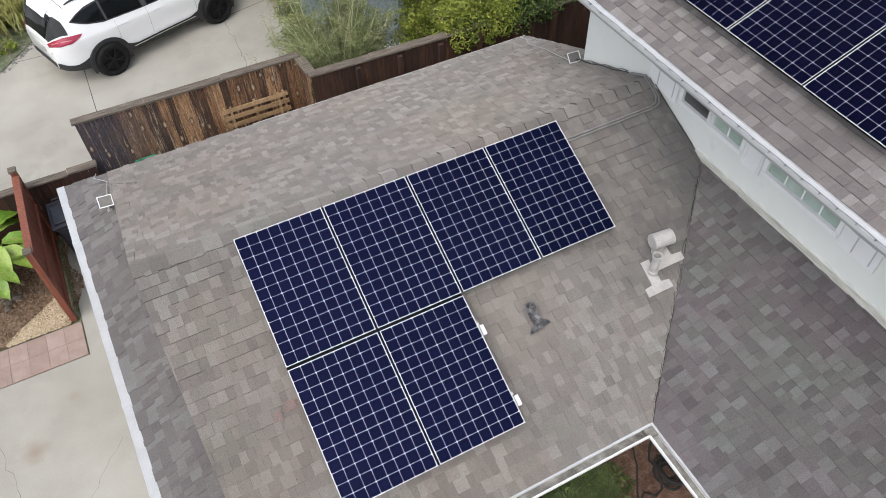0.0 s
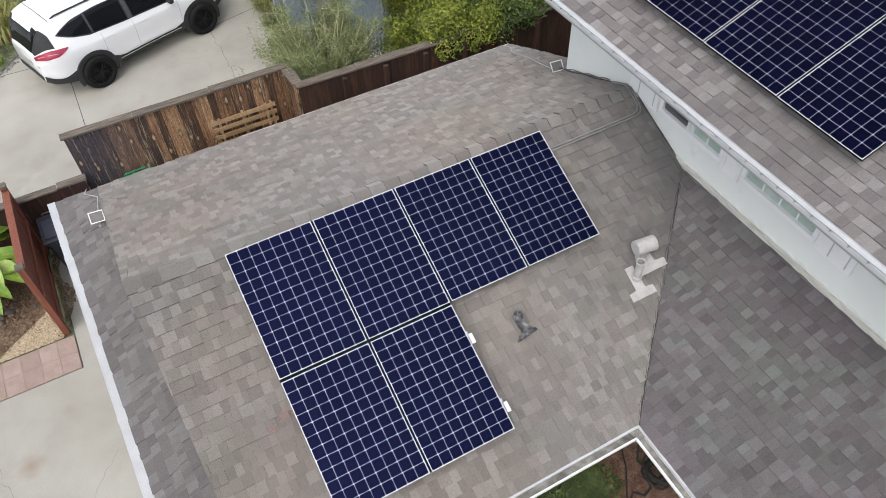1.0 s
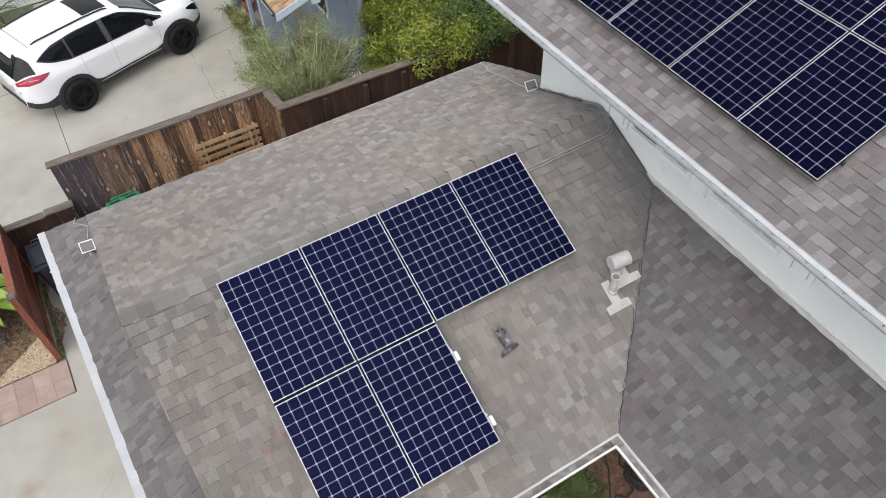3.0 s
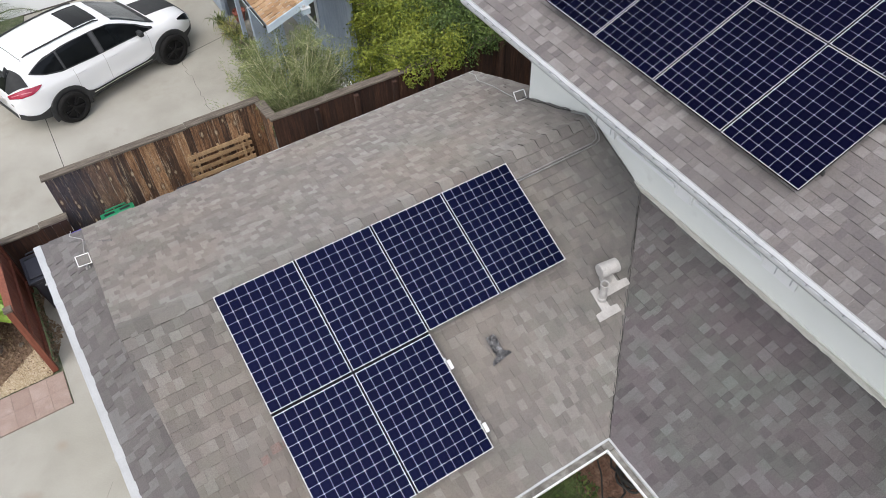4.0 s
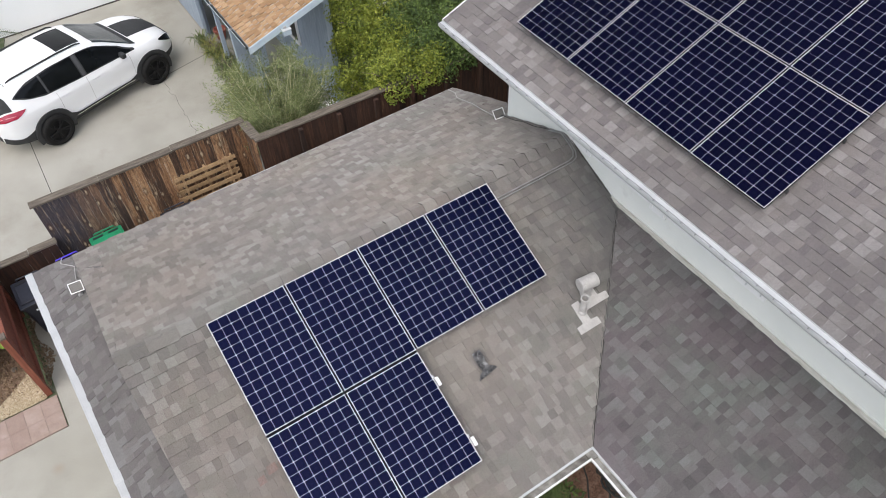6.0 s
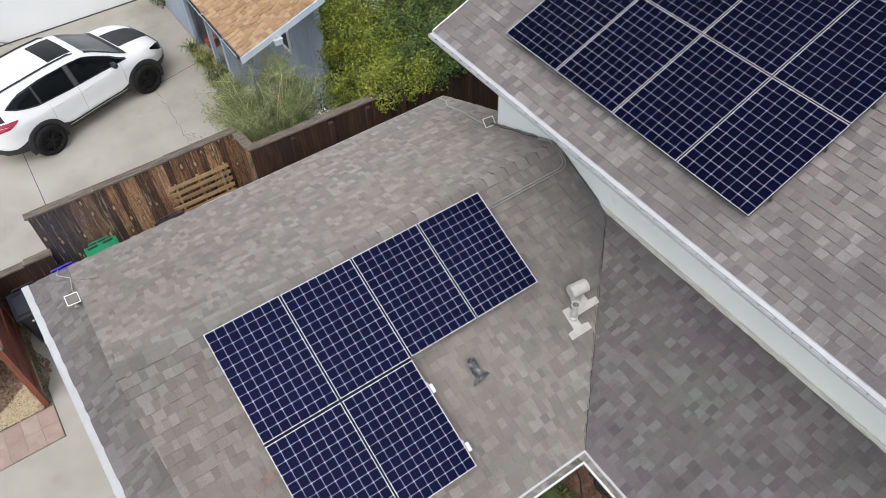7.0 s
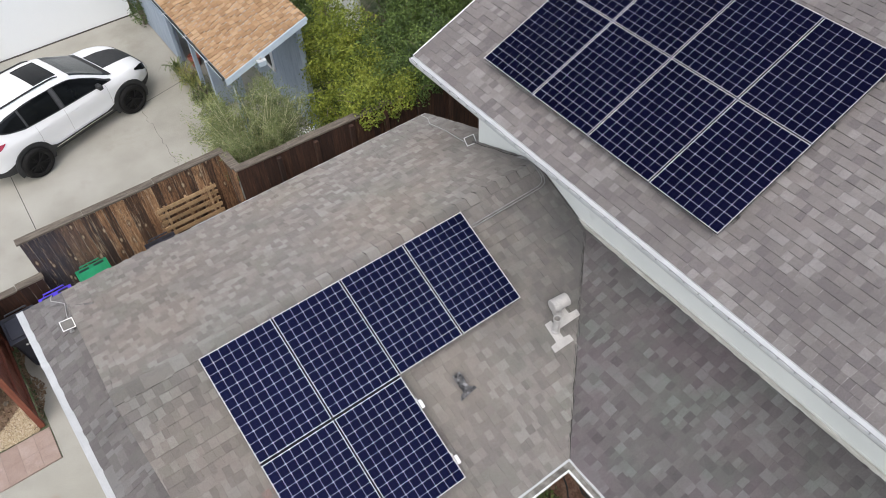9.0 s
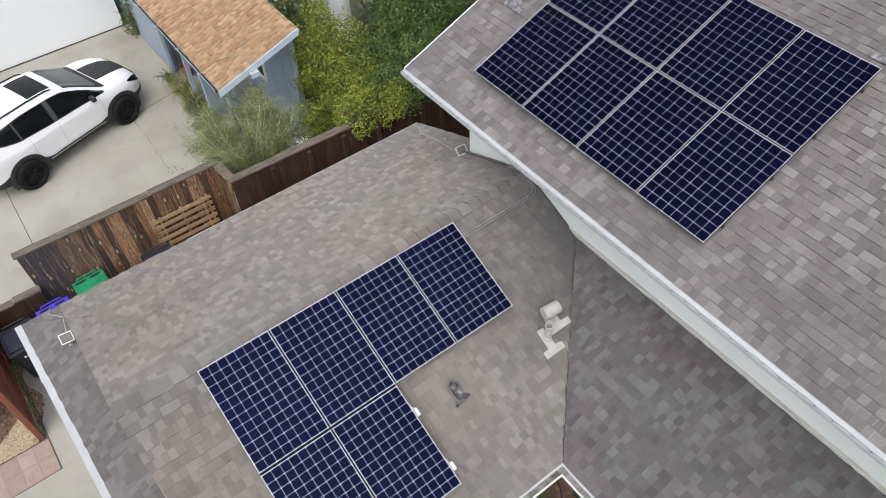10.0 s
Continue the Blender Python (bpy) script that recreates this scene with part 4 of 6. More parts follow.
for x, y in ((7.25, 7.62), (9.15, 2.75)):
    t = thing("roof_flashing", "pale weathered vent flashing on the upper roof", "roof flashing", on_u(x, y), "flashings on the upper roof")
    m = frame_of(on_u(x, y, 0.034), (0, -1, 0), (UC, 0, US))
    t_flashing(t, m, 0.4, 0.34, M_LEAD, "pale metal flashing")
    part("pipe", lathe([(0.05, 0.0), (0.03, 0.05), (0.03, 0.1)], Matrix.Translation(on_u(x + 0.05, y, 0.03)), 14), M_LEAD, t)


M_LENS = surf("flood_lens", [(0, (0.13, 0.12, 0.11)), (1, (0.17, 0.16, 0.15))], scale=5, rough=0.5, bump=0.0, spec=0.2)


# ---- flood lamps and cables ----
def flood_lamp(at, aim, label, cable, h=0.16):
    t = thing("flood_lamp", label, "flood lamp", at)
    at = Vector(at)
    f = look(at + UP * h, at + UP * h + Vector(aim)) @ pose(0, 0, 0, 180, 0, 0) @ Matrix.Diagonal((0.88, 0.88, 0.88, 1))
    b = box((-0.11, -0.09, -0.035), (0.11, 0.09, 0.0), 0.01)
    part("housing", b, M_CONDUIT, t, m=f)
    fr = bmesh.new()
    for lo, hi in (((-0.114, -0.094), (0.114, -0.08)), ((-0.114, 0.08), (0.114, 0.094)), ((-0.114, -0.08), (-0.1, 0.08)), ((0.1, -0.08), (0.114, 0.08))):
        box((lo[0], lo[1], -0.008), (hi[0], hi[1], 0.014), 0.003, fr)
    part("rim", fr, M_WHITE, t, "white rim", m=f)
    part("lens", box((-0.1, -0.08, 0.0), (0.1, 0.08, 0.006)), M_LENS, t, "dull grey solar lens", m=f)
    s = box((-0.035, -0.025, 0.0), (0.035, 0.025, 0.02), 0.005, m=Matrix.Translation(at))
    tube([at + UP * 0.005, at + UP * (h - 0.03)], 0.016, 8, s)
    part("stand", s, M_GREYPAINT, t, "grey base and neck")
    part("cable", tube(cable, 0.007, 6), M_GREYPAINT, t, "thin pale grey cable")
    return t


def on_b(x, y, lift=0.0):
    return Vector((x, y, RIDGE_Z - (y - RIDGE_Y) * PITCH)) + Vector((0, SS, SC)) * lift


flood_lamp(on_b(6.08, 7.68, 0.02), (-0.1, -0.85, 1.0), "square flood lamp with a white rim on the roof", [on_b(6.05, 7.75, 0.03), on_b(6.1, 8.1, 0.035), on_b(6.2, 8.6, 0.035), on_b(6.25, 9.2, 0.035), on_b(6.4, 9.5, 0.035), on_b(6.42, 9.75, 0.035)], 0.07)
flood_lamp(Vector((-1.045, 8.7, 2.78)), (-0.1, -1.0, 1.2), "square flood lamp with a white rim on the skirt roof", [Vector((-1.06, 8.66, 2.8)), Vector((-1.02, 9.0, 2.82)), Vector((-0.97, 9.3, 2.81)), Vector((-1.15, 9.6, 2.7)), Vector((-1.12, 9.84, 2.58))], 0.19)

conduit = thing("conduit", "pair of grey conduits running from the panels to the wall", "conduit", on_a(4.6, 5.3))
for k, (dy, r) in enumerate(((0.0, 0.01), (0.034, 0.01))):
    pts = [on_a(4.4, 5.7 + dy, 0.05), on_a(5.3, 5.705 + dy, 0.05), on_a(5.95 - dy, 5.71 + dy, 0.05), on_a(6.05 - dy, 5.74 + dy, 0.05), on_a(6.1 - dy, 5.82 + dy * 0.6, 0.05), on_a(6.115 - dy, 5.96, 0.05), Vector((6.115 - dy, 6.13, RIDGE_Z + 0.06)), on_b(6.12 - dy, 6.4, 0.05)]
    part("tube", tube(pts, r, 8), M_PIPE, conduit)
wall_wire = thing("wall_cable", "dark cable along the foot of the wall", "cable", on_b(6.12, 7.0))
part("wire", tube([on_b(6.14, 6.5 + 0.12 * k, 0.05 + 0.012 * math.sin(k * 2.1)) for k in range(11)], 0.008, 6), M_CONDUIT, wall_wire)
part("wire", tube([on_b(6.1, 6.45 + 0.12 * k, 0.045 + 0.01 * math.sin(k * 1.4 + 1)) for k in range(11)], 0.006, 6), M_CABLE, wall_wire)
# Thin dark line added for the shadow at the wall's foot.
foot_shadow = thing("wall_cable", "thin dark line in place of the shadow at the wall's foot", "cable", on_a(6.14, 5.6))
part("wire", tube([on_a(6.155, 6.0 - 0.1 * k, 0.05 + 0.01 * math.sin(k * 1.7)) for k in range(10)], 0.006, 6), M_CABLE, foot_shadow)

# dark uneven line of sealant down the valley
valley = thing("valley_seam", "dark wavy seam along the roof valley", "seam", (WING_X, FRONT_Y, EAVE_Z))
rr = random.Random(12)
side = Vector((1, -1, 0)).normalized()
for off in (-0.016, 0.014):
    pts = []
    for k in range(60):
        p = Vector((WING_X, FRONT_Y, EAVE_Z)).lerp(Vector((WALL_X - 0.02, FRONT_Y + VAL_DY - 0.02, FOOT_Z)), k / 59)
        pts.append(p + side * (off + rr.uniform(-0.011, 0.011)) + UP * 0.014)
    part("sealant", tube(pts, [0.0036 * rr.uniform(0.3, 1.6) for _ in pts], 6), M_SEAM, valley)

# string lights on the upper gutter
lights = thing("string_lights", "string of small unlit lamps clipped along the white gutter", "string lights", (UP_EAVE_X - 0.05, 2, UP_EAVE_Z))
pts, gx = [], UP_EAVE_X - 0.086
y, k = UP_NORTH_Y, 0
while y > -1.5:
    pts.append((gx + 0.004 * math.sin(k * 1.3), y, UP_EAVE_Z + 0.002 + 0.003 * (k % 2)))
    y -= 0.11
    k += 1
part("wire", tube(pts, 0.0035, 5), M_CONDUIT, lights)
bulb = mesh_of("bulb", *(lambda b: ([v.co[:] for v in b.verts], [[v.index for v in f.verts] for f in b.faces]))((lambda b: (b.verts.index_update(), b)[1])(lathe([(0.003, 0.0), (0.006, 0.008), (0.006, 0.024), (0.002, 0.034)], pose(0, 0, 0, 0, -100, 0), 8))), M_CABLE)
for k in range(0, len(pts), 2):
    place(new("bulb", bulb), lights, Matrix.Translation(Vector(pts[k]) + Vector((0.0, 0, 0.008))))


# ---- fences ----
def fence(name, label, a, c, z0, z1, mat, cap_mat, board=0.145, post_every=2.2, tone=0):
    """A board fence from a to c (x, y), its boards on the -y side, with rails, posts and a cap."""
    a, c = Vector((*a, 0)), Vector((*c, 0))
    d = (c - a).normalized()
    L = (c - a).length
    t = thing(name, label, "fence", a)
    f = frame_of(a, d, Vector((-d.y, d.x, 0)))
    n = max(1, round(L / board))
    w = L / n
    bm_ = box((0.0, -0.012, z0), (w - 0.0028, 0.008, z1 - 0.05), 0.003)
    me = bpy.data.meshes.new("board")
    bm_.to_mesh(me)
    bm_.free()
    me.materials.append(mat)
    r = random.Random(int(L * 100))
    for k in range(n):
        place(new("board", me), t, f @ pose(k * w, r.uniform(-0.004, 0.004), 0, 0, 0, r.uniform(-0.4, 0.4)))
    for z in (z0 + 0.25, (z0 + z1) / 2, z1 - 0.22):
        part("rail", box((0, 0.012, z - 0.045), (L, 0.05, z + 0.045), 0.004), mat, t, m=f)
    k = 0.06
    while k < L:
        part("post", box((k - 0.045, 0.02, z0), (k + 0.045, 0.11, z1 - 0.05), 0.006), mat, t, m=f)
        k += post_every
    k = -0.05
    while k < L:
        q = min(k + r.uniform(1.2, 2.1), L + 0.03)
        part("cap", box((k + 0.004, -0.055 + r.uniform(-0.012, 0.01), z1 - 0.042), (q - 0.004, 0.12 + r.uniform(-0.015, 0.015), z1 + r.uniform(-0.006, 0.004)), 0.007), cap_mat, t, "weathered grey cap board", m=f @ pose(0, 0, 0, 0, r.uniform(-0.15, 0.15), r.uniform(-0.35, 0.35)))
        k = q
    return t


FENCE_Z = 2.15
fence("fence", "tall weathered brown board fence with a grey cap", (-1.3, 11.93), (2.84, 11.88), 0.0, FENCE_Z, M_FENCE, M_GREYWOOD)
fence("fence", "short return of dark brown fence boards", (2.8, 11.78), (2.82, 11.3), 0.0, FENCE_Z - 0.006, M_FENCE, M_GREYWOOD)
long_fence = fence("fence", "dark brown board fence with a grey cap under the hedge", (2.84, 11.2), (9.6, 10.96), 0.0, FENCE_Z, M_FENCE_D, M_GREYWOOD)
for k in range(7):
    part("front_post", box((3.7 + 0.85 * k - 0.045, 10.98 - 0.03 * k, 0.0), (3.7 + 0.85 * k + 0.045, 11.06 - 0.03 * k, FENCE_Z - 0.05), 0.006), M_FENCE_D, long_fence)
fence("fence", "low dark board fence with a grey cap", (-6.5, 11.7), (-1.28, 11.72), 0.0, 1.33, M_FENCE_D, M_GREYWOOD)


# ---- wheelie bins ----
def wheelie_bin(label, at, turn, mat):
    t = thing("wheelie_bin", label, "wheelie bin", at, turn=turn)
    m = WORLD[t.name]
    b = bmesh.new()
    rings = []
    for z, hx, hy in ((0.06, 0.22, 0.24), (0.5, 0.25, 0.29), (0.92, 0.28, 0.33), (0.95, 0.31, 0.36), (1.0, 0.31, 0.36)):
        ring = []
        for sx, sy in ((-1, -1), (1, -1), (1, 1), (-1, 1)):
            for ox, oy in (((0.04, 0), (0, 0.04)) if sx * sy < 0 else ((0, 0.04), (0.04, 0))):
                ring.append(b.verts.new((sx * (hx - ox), sy * (hy - oy), z)))
        rings.append(ring)
    for r0, r1 in zip(rings, rings[1:]):
        for k in range(8):
            b.faces.new([r0[k], r0[(k + 1) % 8], r1[(k + 1) % 8], r1[k]])
    b.faces.new(rings[0][::-1])
    b.faces.new(rings[-1])
    part("body", b, mat, t, m=m)
    lid = box((-0.32, -0.38, 1.0), (0.32, 0.34, 1.045), 0.015)
    box((-0.27, -0.3, 1.045), (0.27, 0.2, 1.075), 0.02, lid)
    l = part("lid", lid, mat, t, m=m)
    for x in (-0.15, 0.15):
        part("slot", box((x - 0.1, 0.24, 1.042), (x + 0.1, 0.29, 1.052)), M_BLACK, l, "dark handle gap", m=m)
    part("handle", tube([(-0.2, 0.36, 0.98), (-0.2, 0.42, 1.02), (0.2, 0.42, 1.02), (0.2, 0.36, 0.98)], 0.016, 8), mat, t, m=m)
    for k in range(3):
        part("mark", box((-0.1 + 0.06 * k, -0.386, 0.86), (-0.06 + 0.06 * k, -0.378, 0.9)), M_WHITE, t, "pale worn bar of print", m=m)
    for x in (-0.24, 0.24):
        part("wheel", lathe([(0.02, -0.03), (0.1, -0.03), (0.11, -0.015), (0.11, 0.015), (0.1, 0.03), (0.02, 0.03)], m @ pose(x, 0.3, 0.11, 0, 90, 0), 16), M_TYRE, t)
    return t


wheelie_bin("black plastic wheelie bin with a closed lid beside the red fence", (-1.97, 11.1, 0), 2, M_BIN_BLACK)
wheelie_bin("purple-blue plastic wheelie bin with a closed lid", (-1.22, 11.15, 0), 2, M_BIN_BLUE)
wheelie_bin("bright green plastic wheelie bin with a closed lid", (-0.42, 11.4, 0), 2, M_BIN_GREEN)
wheelie_bin("black plastic wheelie bin against the brown fence", (0.95, 11.22, 0), 0, M_BIN_BLACK)

# ---- pallet ----
pallet = thing("pallet", "light wooden pallet leaning on the fence", "pallet", (1.85, 11.74, 0.72))
crate = thing("wooden_crate", "rough dark timber crate under the leaning pallet", "crate", (1.85, 11.6, 0))
part("body", box((1.25, 11.35, 0.0), (2.45, 11.84, 0.74), 0.01), M_FENCE, crate)
pm = frame_of((1.16, 11.79, 0.745), (1, 0, 0), (0, 0.08, 1))
for z in (0.03, 0.2, 0.37, 0.54, 0.7):
    part("slat", box((0, z, 0.07), (1.3, z + 0.09, 0.088), 0.003), M_PALLET, pallet, m=pm)
for x in (0.03, 0.62, 1.2):
    part("stringer", box((x, 0.0, 0.0), (x + 0.045, 0.8, 0.07), 0.003), M_PALLET, pallet, m=pm)
for x in (0.14, 1.08):
    part("upright", box((x, 0.0, 0.088), (x + 0.05, 0.84, 0.1), 0.003), M_PALLET, pallet, m=pm)
plank = thing("plank", "reddish brown loose plank leaning in the fence corner", "plank", (3.0, 11.0, 0))
part("board", box((-0.05, -0.015, 0), (0.05, 0.015, 1.75), 0.004), M_FENCE_D, plank, m=pose(3.05, 11.0, 0, -6, 4, 0))

# ---- red gate fence ----
gate = thing("red_fence", "red-stained timber screen with posts beside the path", "fence", (-2.5, 10.6, 0))
gx = -2.5
for y in (9.55, 11.62):
    part("post", box((gx - 0.05, y - 0.05, 0), (gx + 0.05, y + 0.05, 1.78), 0.006), M_REDWOOD, gate)
    part("post_cap", box((gx - 0.065, y - 0.065, 1.78), (gx + 0.065, y + 0.065, 1.83), 0.008), M_GREYWOOD, gate, "weathered grey post cap")
n = 14
bw = 1.95 / n
bd = bpy.data.meshes.new("board")
b_ = box((-0.012, 0.002, 0.05), (0.012, bw - 0.003, 1.62), 0.003)
b_.to_mesh(bd)
b_.free()
bd.materials.append(M_REDWOOD)
for k in range(n):
    place(new("board", bd), gate, pose(gx + rng.uniform(-0.003, 0.003), 9.61 + k * bw, 0))
for z in (0.3, 0.95, 1.62):
    part("rail", box((gx + 0.014, 9.6, z - 0.045), (gx + 0.055, 11.57, z + 0.045), 0.004), M_REDWOOD, gate)
part("top_rail", box((gx - 0.06, 9.6, 1.67), (gx + 0.06, 11.57, 1.71), 0.006), M_REDWOOD, gate)

# faint red chalk marks on the shingles
chalk = surf("red_chalk", [(0, (0.26, 0.18, 0.16)), (0.5, (0.245, 0.18, 0.162)), (1, (0.225, 0.185, 0.167))], scale=12, fine=80, grain=0.3, rough=0.95, bump=0.3, spec=0.1)
for x, y, w, h in ((0.02, 4.14, 0.1, 0.1), (0.18, 4.2, 0.13, 0.11), (0.3, 4.2, 0.07, 0.09)):
    mk = thing("chalk_mark", "faint red chalk mark on the shingles", "mark", on_a(x, y), "red marks on the roof")
    part("mark", prism([(-w / 2, -h / 2), (w / 2, -h * 0.45), (w * 0.45, h / 2), (-w * 0.4, h * 0.42)], FA0(x, y, 0.0235), 0.002), chalk, mk)
corner = part("gutter_corner", box((WING_X - 0.135, FRONT_Y - 0.135, EAVE_Z - 0.1), (WING_X + 0.002, FRONT_Y + 0.002, EAVE_Z - 0.03), 0.004), M_GUTTER_IN, house, "silted gutter corner")

# ---- garden shed with a covered porch ----
shed = thing("garden_shed", "blue board shed with a tan shingle roof and a covered porch", "shed", (5.0, 16.0, 0))
SX, SY, SZ, SPITCH = 3.68, 13.02, 2.9, 0.33
KC, KS = math.cos(math.atan(SPITCH)), math.sin(math.atan(SPITCH))
FS = frame_of((SX, 24.0, SZ), (0, -1, 0), (KC, 0, KS))
shed_len, shed_up = 24.0 - SY, 2.18
poly_s = [(0, 0), (shed_len, 0), (shed_len, shed_up), (0, shed_up)]
roof_s = part("roof", prism(poly_s, FS, 0.1), M_BLUETRIM, shed, "low-pitched roof of tan shingles")
part("fascia", prism([(0, 0), (shed_up, 0), (shed_up, 0.15), (0, 0.15)], frame_of((SX - 0.02, SY - 0.004, SZ - 0.15), (KC, 0, KS), (0, 0, 1)), -0.03), M_BLUETRIM, shed, "pale blue rake board")
part("gutter", box((SX - 0.05, SY + 0.1, SZ - 0.1), (SX - 0.004, 24, SZ - 0.03), 0.01), M_DARK, shed, "dark weathered gutter")
part("gutter_lip", box((SX - 0.06, SY + 0.1, SZ - 0.04), (SX - 0.051, 24, SZ - 0.02), 0.002), M_BLUETRIM, shed, "pale lip of the gutter")
for y in (13.9, 15.1, 16.3, 17.5, 18.7):
    part("gutter_strap", box((SX - 0.105, y - 0.015, SZ - 0.02), (SX + 0.02, y + 0.015, SZ - 0.008)), M_GUTTER, shed)


def siding(x0, y0, x1, y1, z1, door=False):
    """A wall of vertical boards from (x0, y0) to (x1, y1)."""
    a, c = Vector((x0, y0, 0)), Vector((x1, y1, 0))
    d, L = (c - a).normalized(), (c - a).length
    f = frame_of(a, d, Vector((-d.y, d.x, 0)))
    w = part("wall", box((0, 0.02, 0), (L, 0.14, z1)), M_BLUEBOARD, shed, m=f)
    n = max(1, round(L / 0.3))
    me = bpy.data.meshes.new("board")
    b = box((0.004, 0, 0.05), (L / n - 0.006, 0.019, z1 - 0.02), 0.003)
    b.to_mesh(me)
    b.free()
    me.materials.append(M_BLUEBOARD)
    for k in range(n):
        place(new("board", me), w, f @ pose(k * L / n, 0, 0))
    return w


siding(4.15, 16.0, 4.92, 16.0, 2.75)
siding(4.15, 24.0, 4.15, 18.6, 2.7)
part("post", box((4.1, 16.9, 0), (4.2, 17.0, 2.85), 0.006), M_BLUEBOARD, shed)
wb = siding(5.68, 20.0, 5.68, 13.6, 3.3)
win = part("window", box((5.650, 15.5, 0.9), (5.675, 16.15, 1.6)), M_CARGLASS, shed, "small dark window in a white frame")
for lo, hi in (((5.630, 15.44, 0.84), (5.680, 15.5, 1.66)), ((5.630, 16.15, 0.84), (5.680, 16.21, 1.66)), ((5.628, 15.44, 0.82), (5.680, 16.21, 0.9)), ((5.628, 15.44, 1.6), (5.680, 16.21, 1.67))):
    part("window_frame", box(lo, hi, 0.004), M_WHITE, win)
part("post", box((3.86, 13.2, 0), (3.96, 13.3, 2.85), 0.006), M_BLUEBOARD, shed)
part("post", box((4.1, 18.5, 0), (4.2, 18.6, 2.85), 0.006), M_BLUEBOARD, shed)
part("floor", box((4.16, 13.2, -0.15), (5.8, 24, 0.01)), M_CONCRETE, shed, "concrete porch floor")
lampb = thing("porch_lamp", "pale box-shaped flood lamp on the shed's rake board", "lamp", (4.5, 12.95, 2.95))
part("housing", box((4.42, 12.88, 2.93), (4.6, 12.97, 3.05), 0.012), M_BLUETRIM, lampb)
part("bracket", box((4.47, 12.95, 3.0), (4.53, 13.02, 3.1), 0.006), M_GREYPAINT, lampb, "grey bracket")
part("hood", box((4.41, 12.87, 3.052), (4.61, 12.98, 3.06), 0.003), M_GUTTER, lampb, "white hood")
pot = thing("plant_pot", "terracotta pot in the porch opening", "plant pot", (4.45, 18.25, 0))
part("body", lathe([(0.001, 0), (0.14, 0.0), (0.22, 0.35), (0.24, 0.36), (0.24, 0.42), (0.2, 0.42), (0.19, 0.34), (0.001, 0.33)], pose(4.45, 18.25, 0) @ Matrix.Diagonal((0.75, 0.75, 0.75, 1)), 20), M_TERRA, pot)

# ---- neighbours ----
nb = thing("neighbour_building", "big plain white stucco building beyond the driveway", "building", (-4, 24, 0))
part("wall", box((-14, 22.0, 0), (3.97, 30, 7.5), m=pose(0, 0, 0, 0, 0, 0)), M_STUCCO_N, nb)
part("roof", box((-14.3, 21.7, 7.5), (4.3, 30.3, 7.7), 0.02), M_DECK, nb)
part("base_strip", box((-14, 21.955, 0.0), (3.97, 21.998, 0.02)), M_JOINT, nb, "dark strip at the foot of the wall")
nb2 = thing("neighbour_building", "white building behind the hedge", "building", (9, 20, 0))
part("wall", box((7.0, 19.0, 0), (14, 26, 3.6)), M_STUCCO_N, nb2)
part("roof", box((6.8, 18.8, 3.6), (14.2, 26.2, 3.8), 0.02), M_STUCCO_N, nb2)

# ---- car ----
# the car's shape along its length: x from the rear axle, then the height or half width of each line
CAR_LINES = {
    "top": ((-0.98, 0.98), (-0.96, 1.08), (-0.88, 1.28), (-0.8, 1.47), (-0.72, 1.575), (-0.5, 1.622), (0.0, 1.655), (0.6, 1.665), (1.2, 1.645), (1.55, 1.595), (1.85, 1.46), (2.15, 1.29), (2.46, 1.115), (2.56, 1.09), (2.9, 1.05), (3.2, 0.985), (3.4, 0.9), (3.5, 0.8), (3.56, 0.66)),
    "edge": ((-0.98, 0.36), (-0.92, 0.46), (-0.75, 0.53), (-0.4, 0.595), (0.2, 0.63), (1.0, 0.63), (1.55, 0.615), (1.85, 0.645), (2.15, 0.69), (2.46, 0.745), (2.9, 0.73), (3.2, 0.66), (3.4, 0.54), (3.56, 0.36)),
    "drop": ((-0.98, 0.03), (-0.6, 0.05), (0.0, 0.065), (1.4, 0.06), (1.8, 0.05), (2.4, 0.04), (3.2, 0.04), (3.56, 0.03)),
    "belt": ((-0.98, 0.97), (-0.9, 1.08), (-0.75, 1.13), (0.0, 1.095), (1.0, 1.06), (2.0, 1.03), (2.46, 1.02), (2.9, 0.97), (3.2, 0.9), (3.4, 0.81), (3.5, 0.72), (3.56, 0.6)),
    "belt_y": ((-0.98, 0.42), (-0.93, 0.57), (-0.8, 0.72), (-0.6, 0.81), (-0.3, 0.852), (0.2, 0.868), (1.0, 0.868), (2.0, 0.862), (2.46, 0.856), (2.9, 0.835), (3.2, 0.765), (3.4, 0.64), (3.5, 0.52), (3.56, 0.4)),
    "side_y": ((-0.98, 0.5), (-0.93, 0.66), (-0.8, 0.79), (-0.6, 0.872), (-0.3, 0.91), (0.1, 0.922), (1.3, 0.905), (2.5, 0.922), (2.9, 0.905), (3.15, 0.85), (3.4, 0.7), (3.5, 0.58), (3.56, 0.44)),
    "sill": ((-0.98, 0.46), (-0.85, 0.4), (-0.5, 0.34), (0.3, 0.29), (2.4, 0.29), (3.0, 0.34), (3.4, 0.4), (3.56, 0.46)),
}


def car_line(name, x):
    pts = CAR_LINES[name]
    return float(np.interp(x, [p[0] for p in pts], [p[1] for p in pts]))


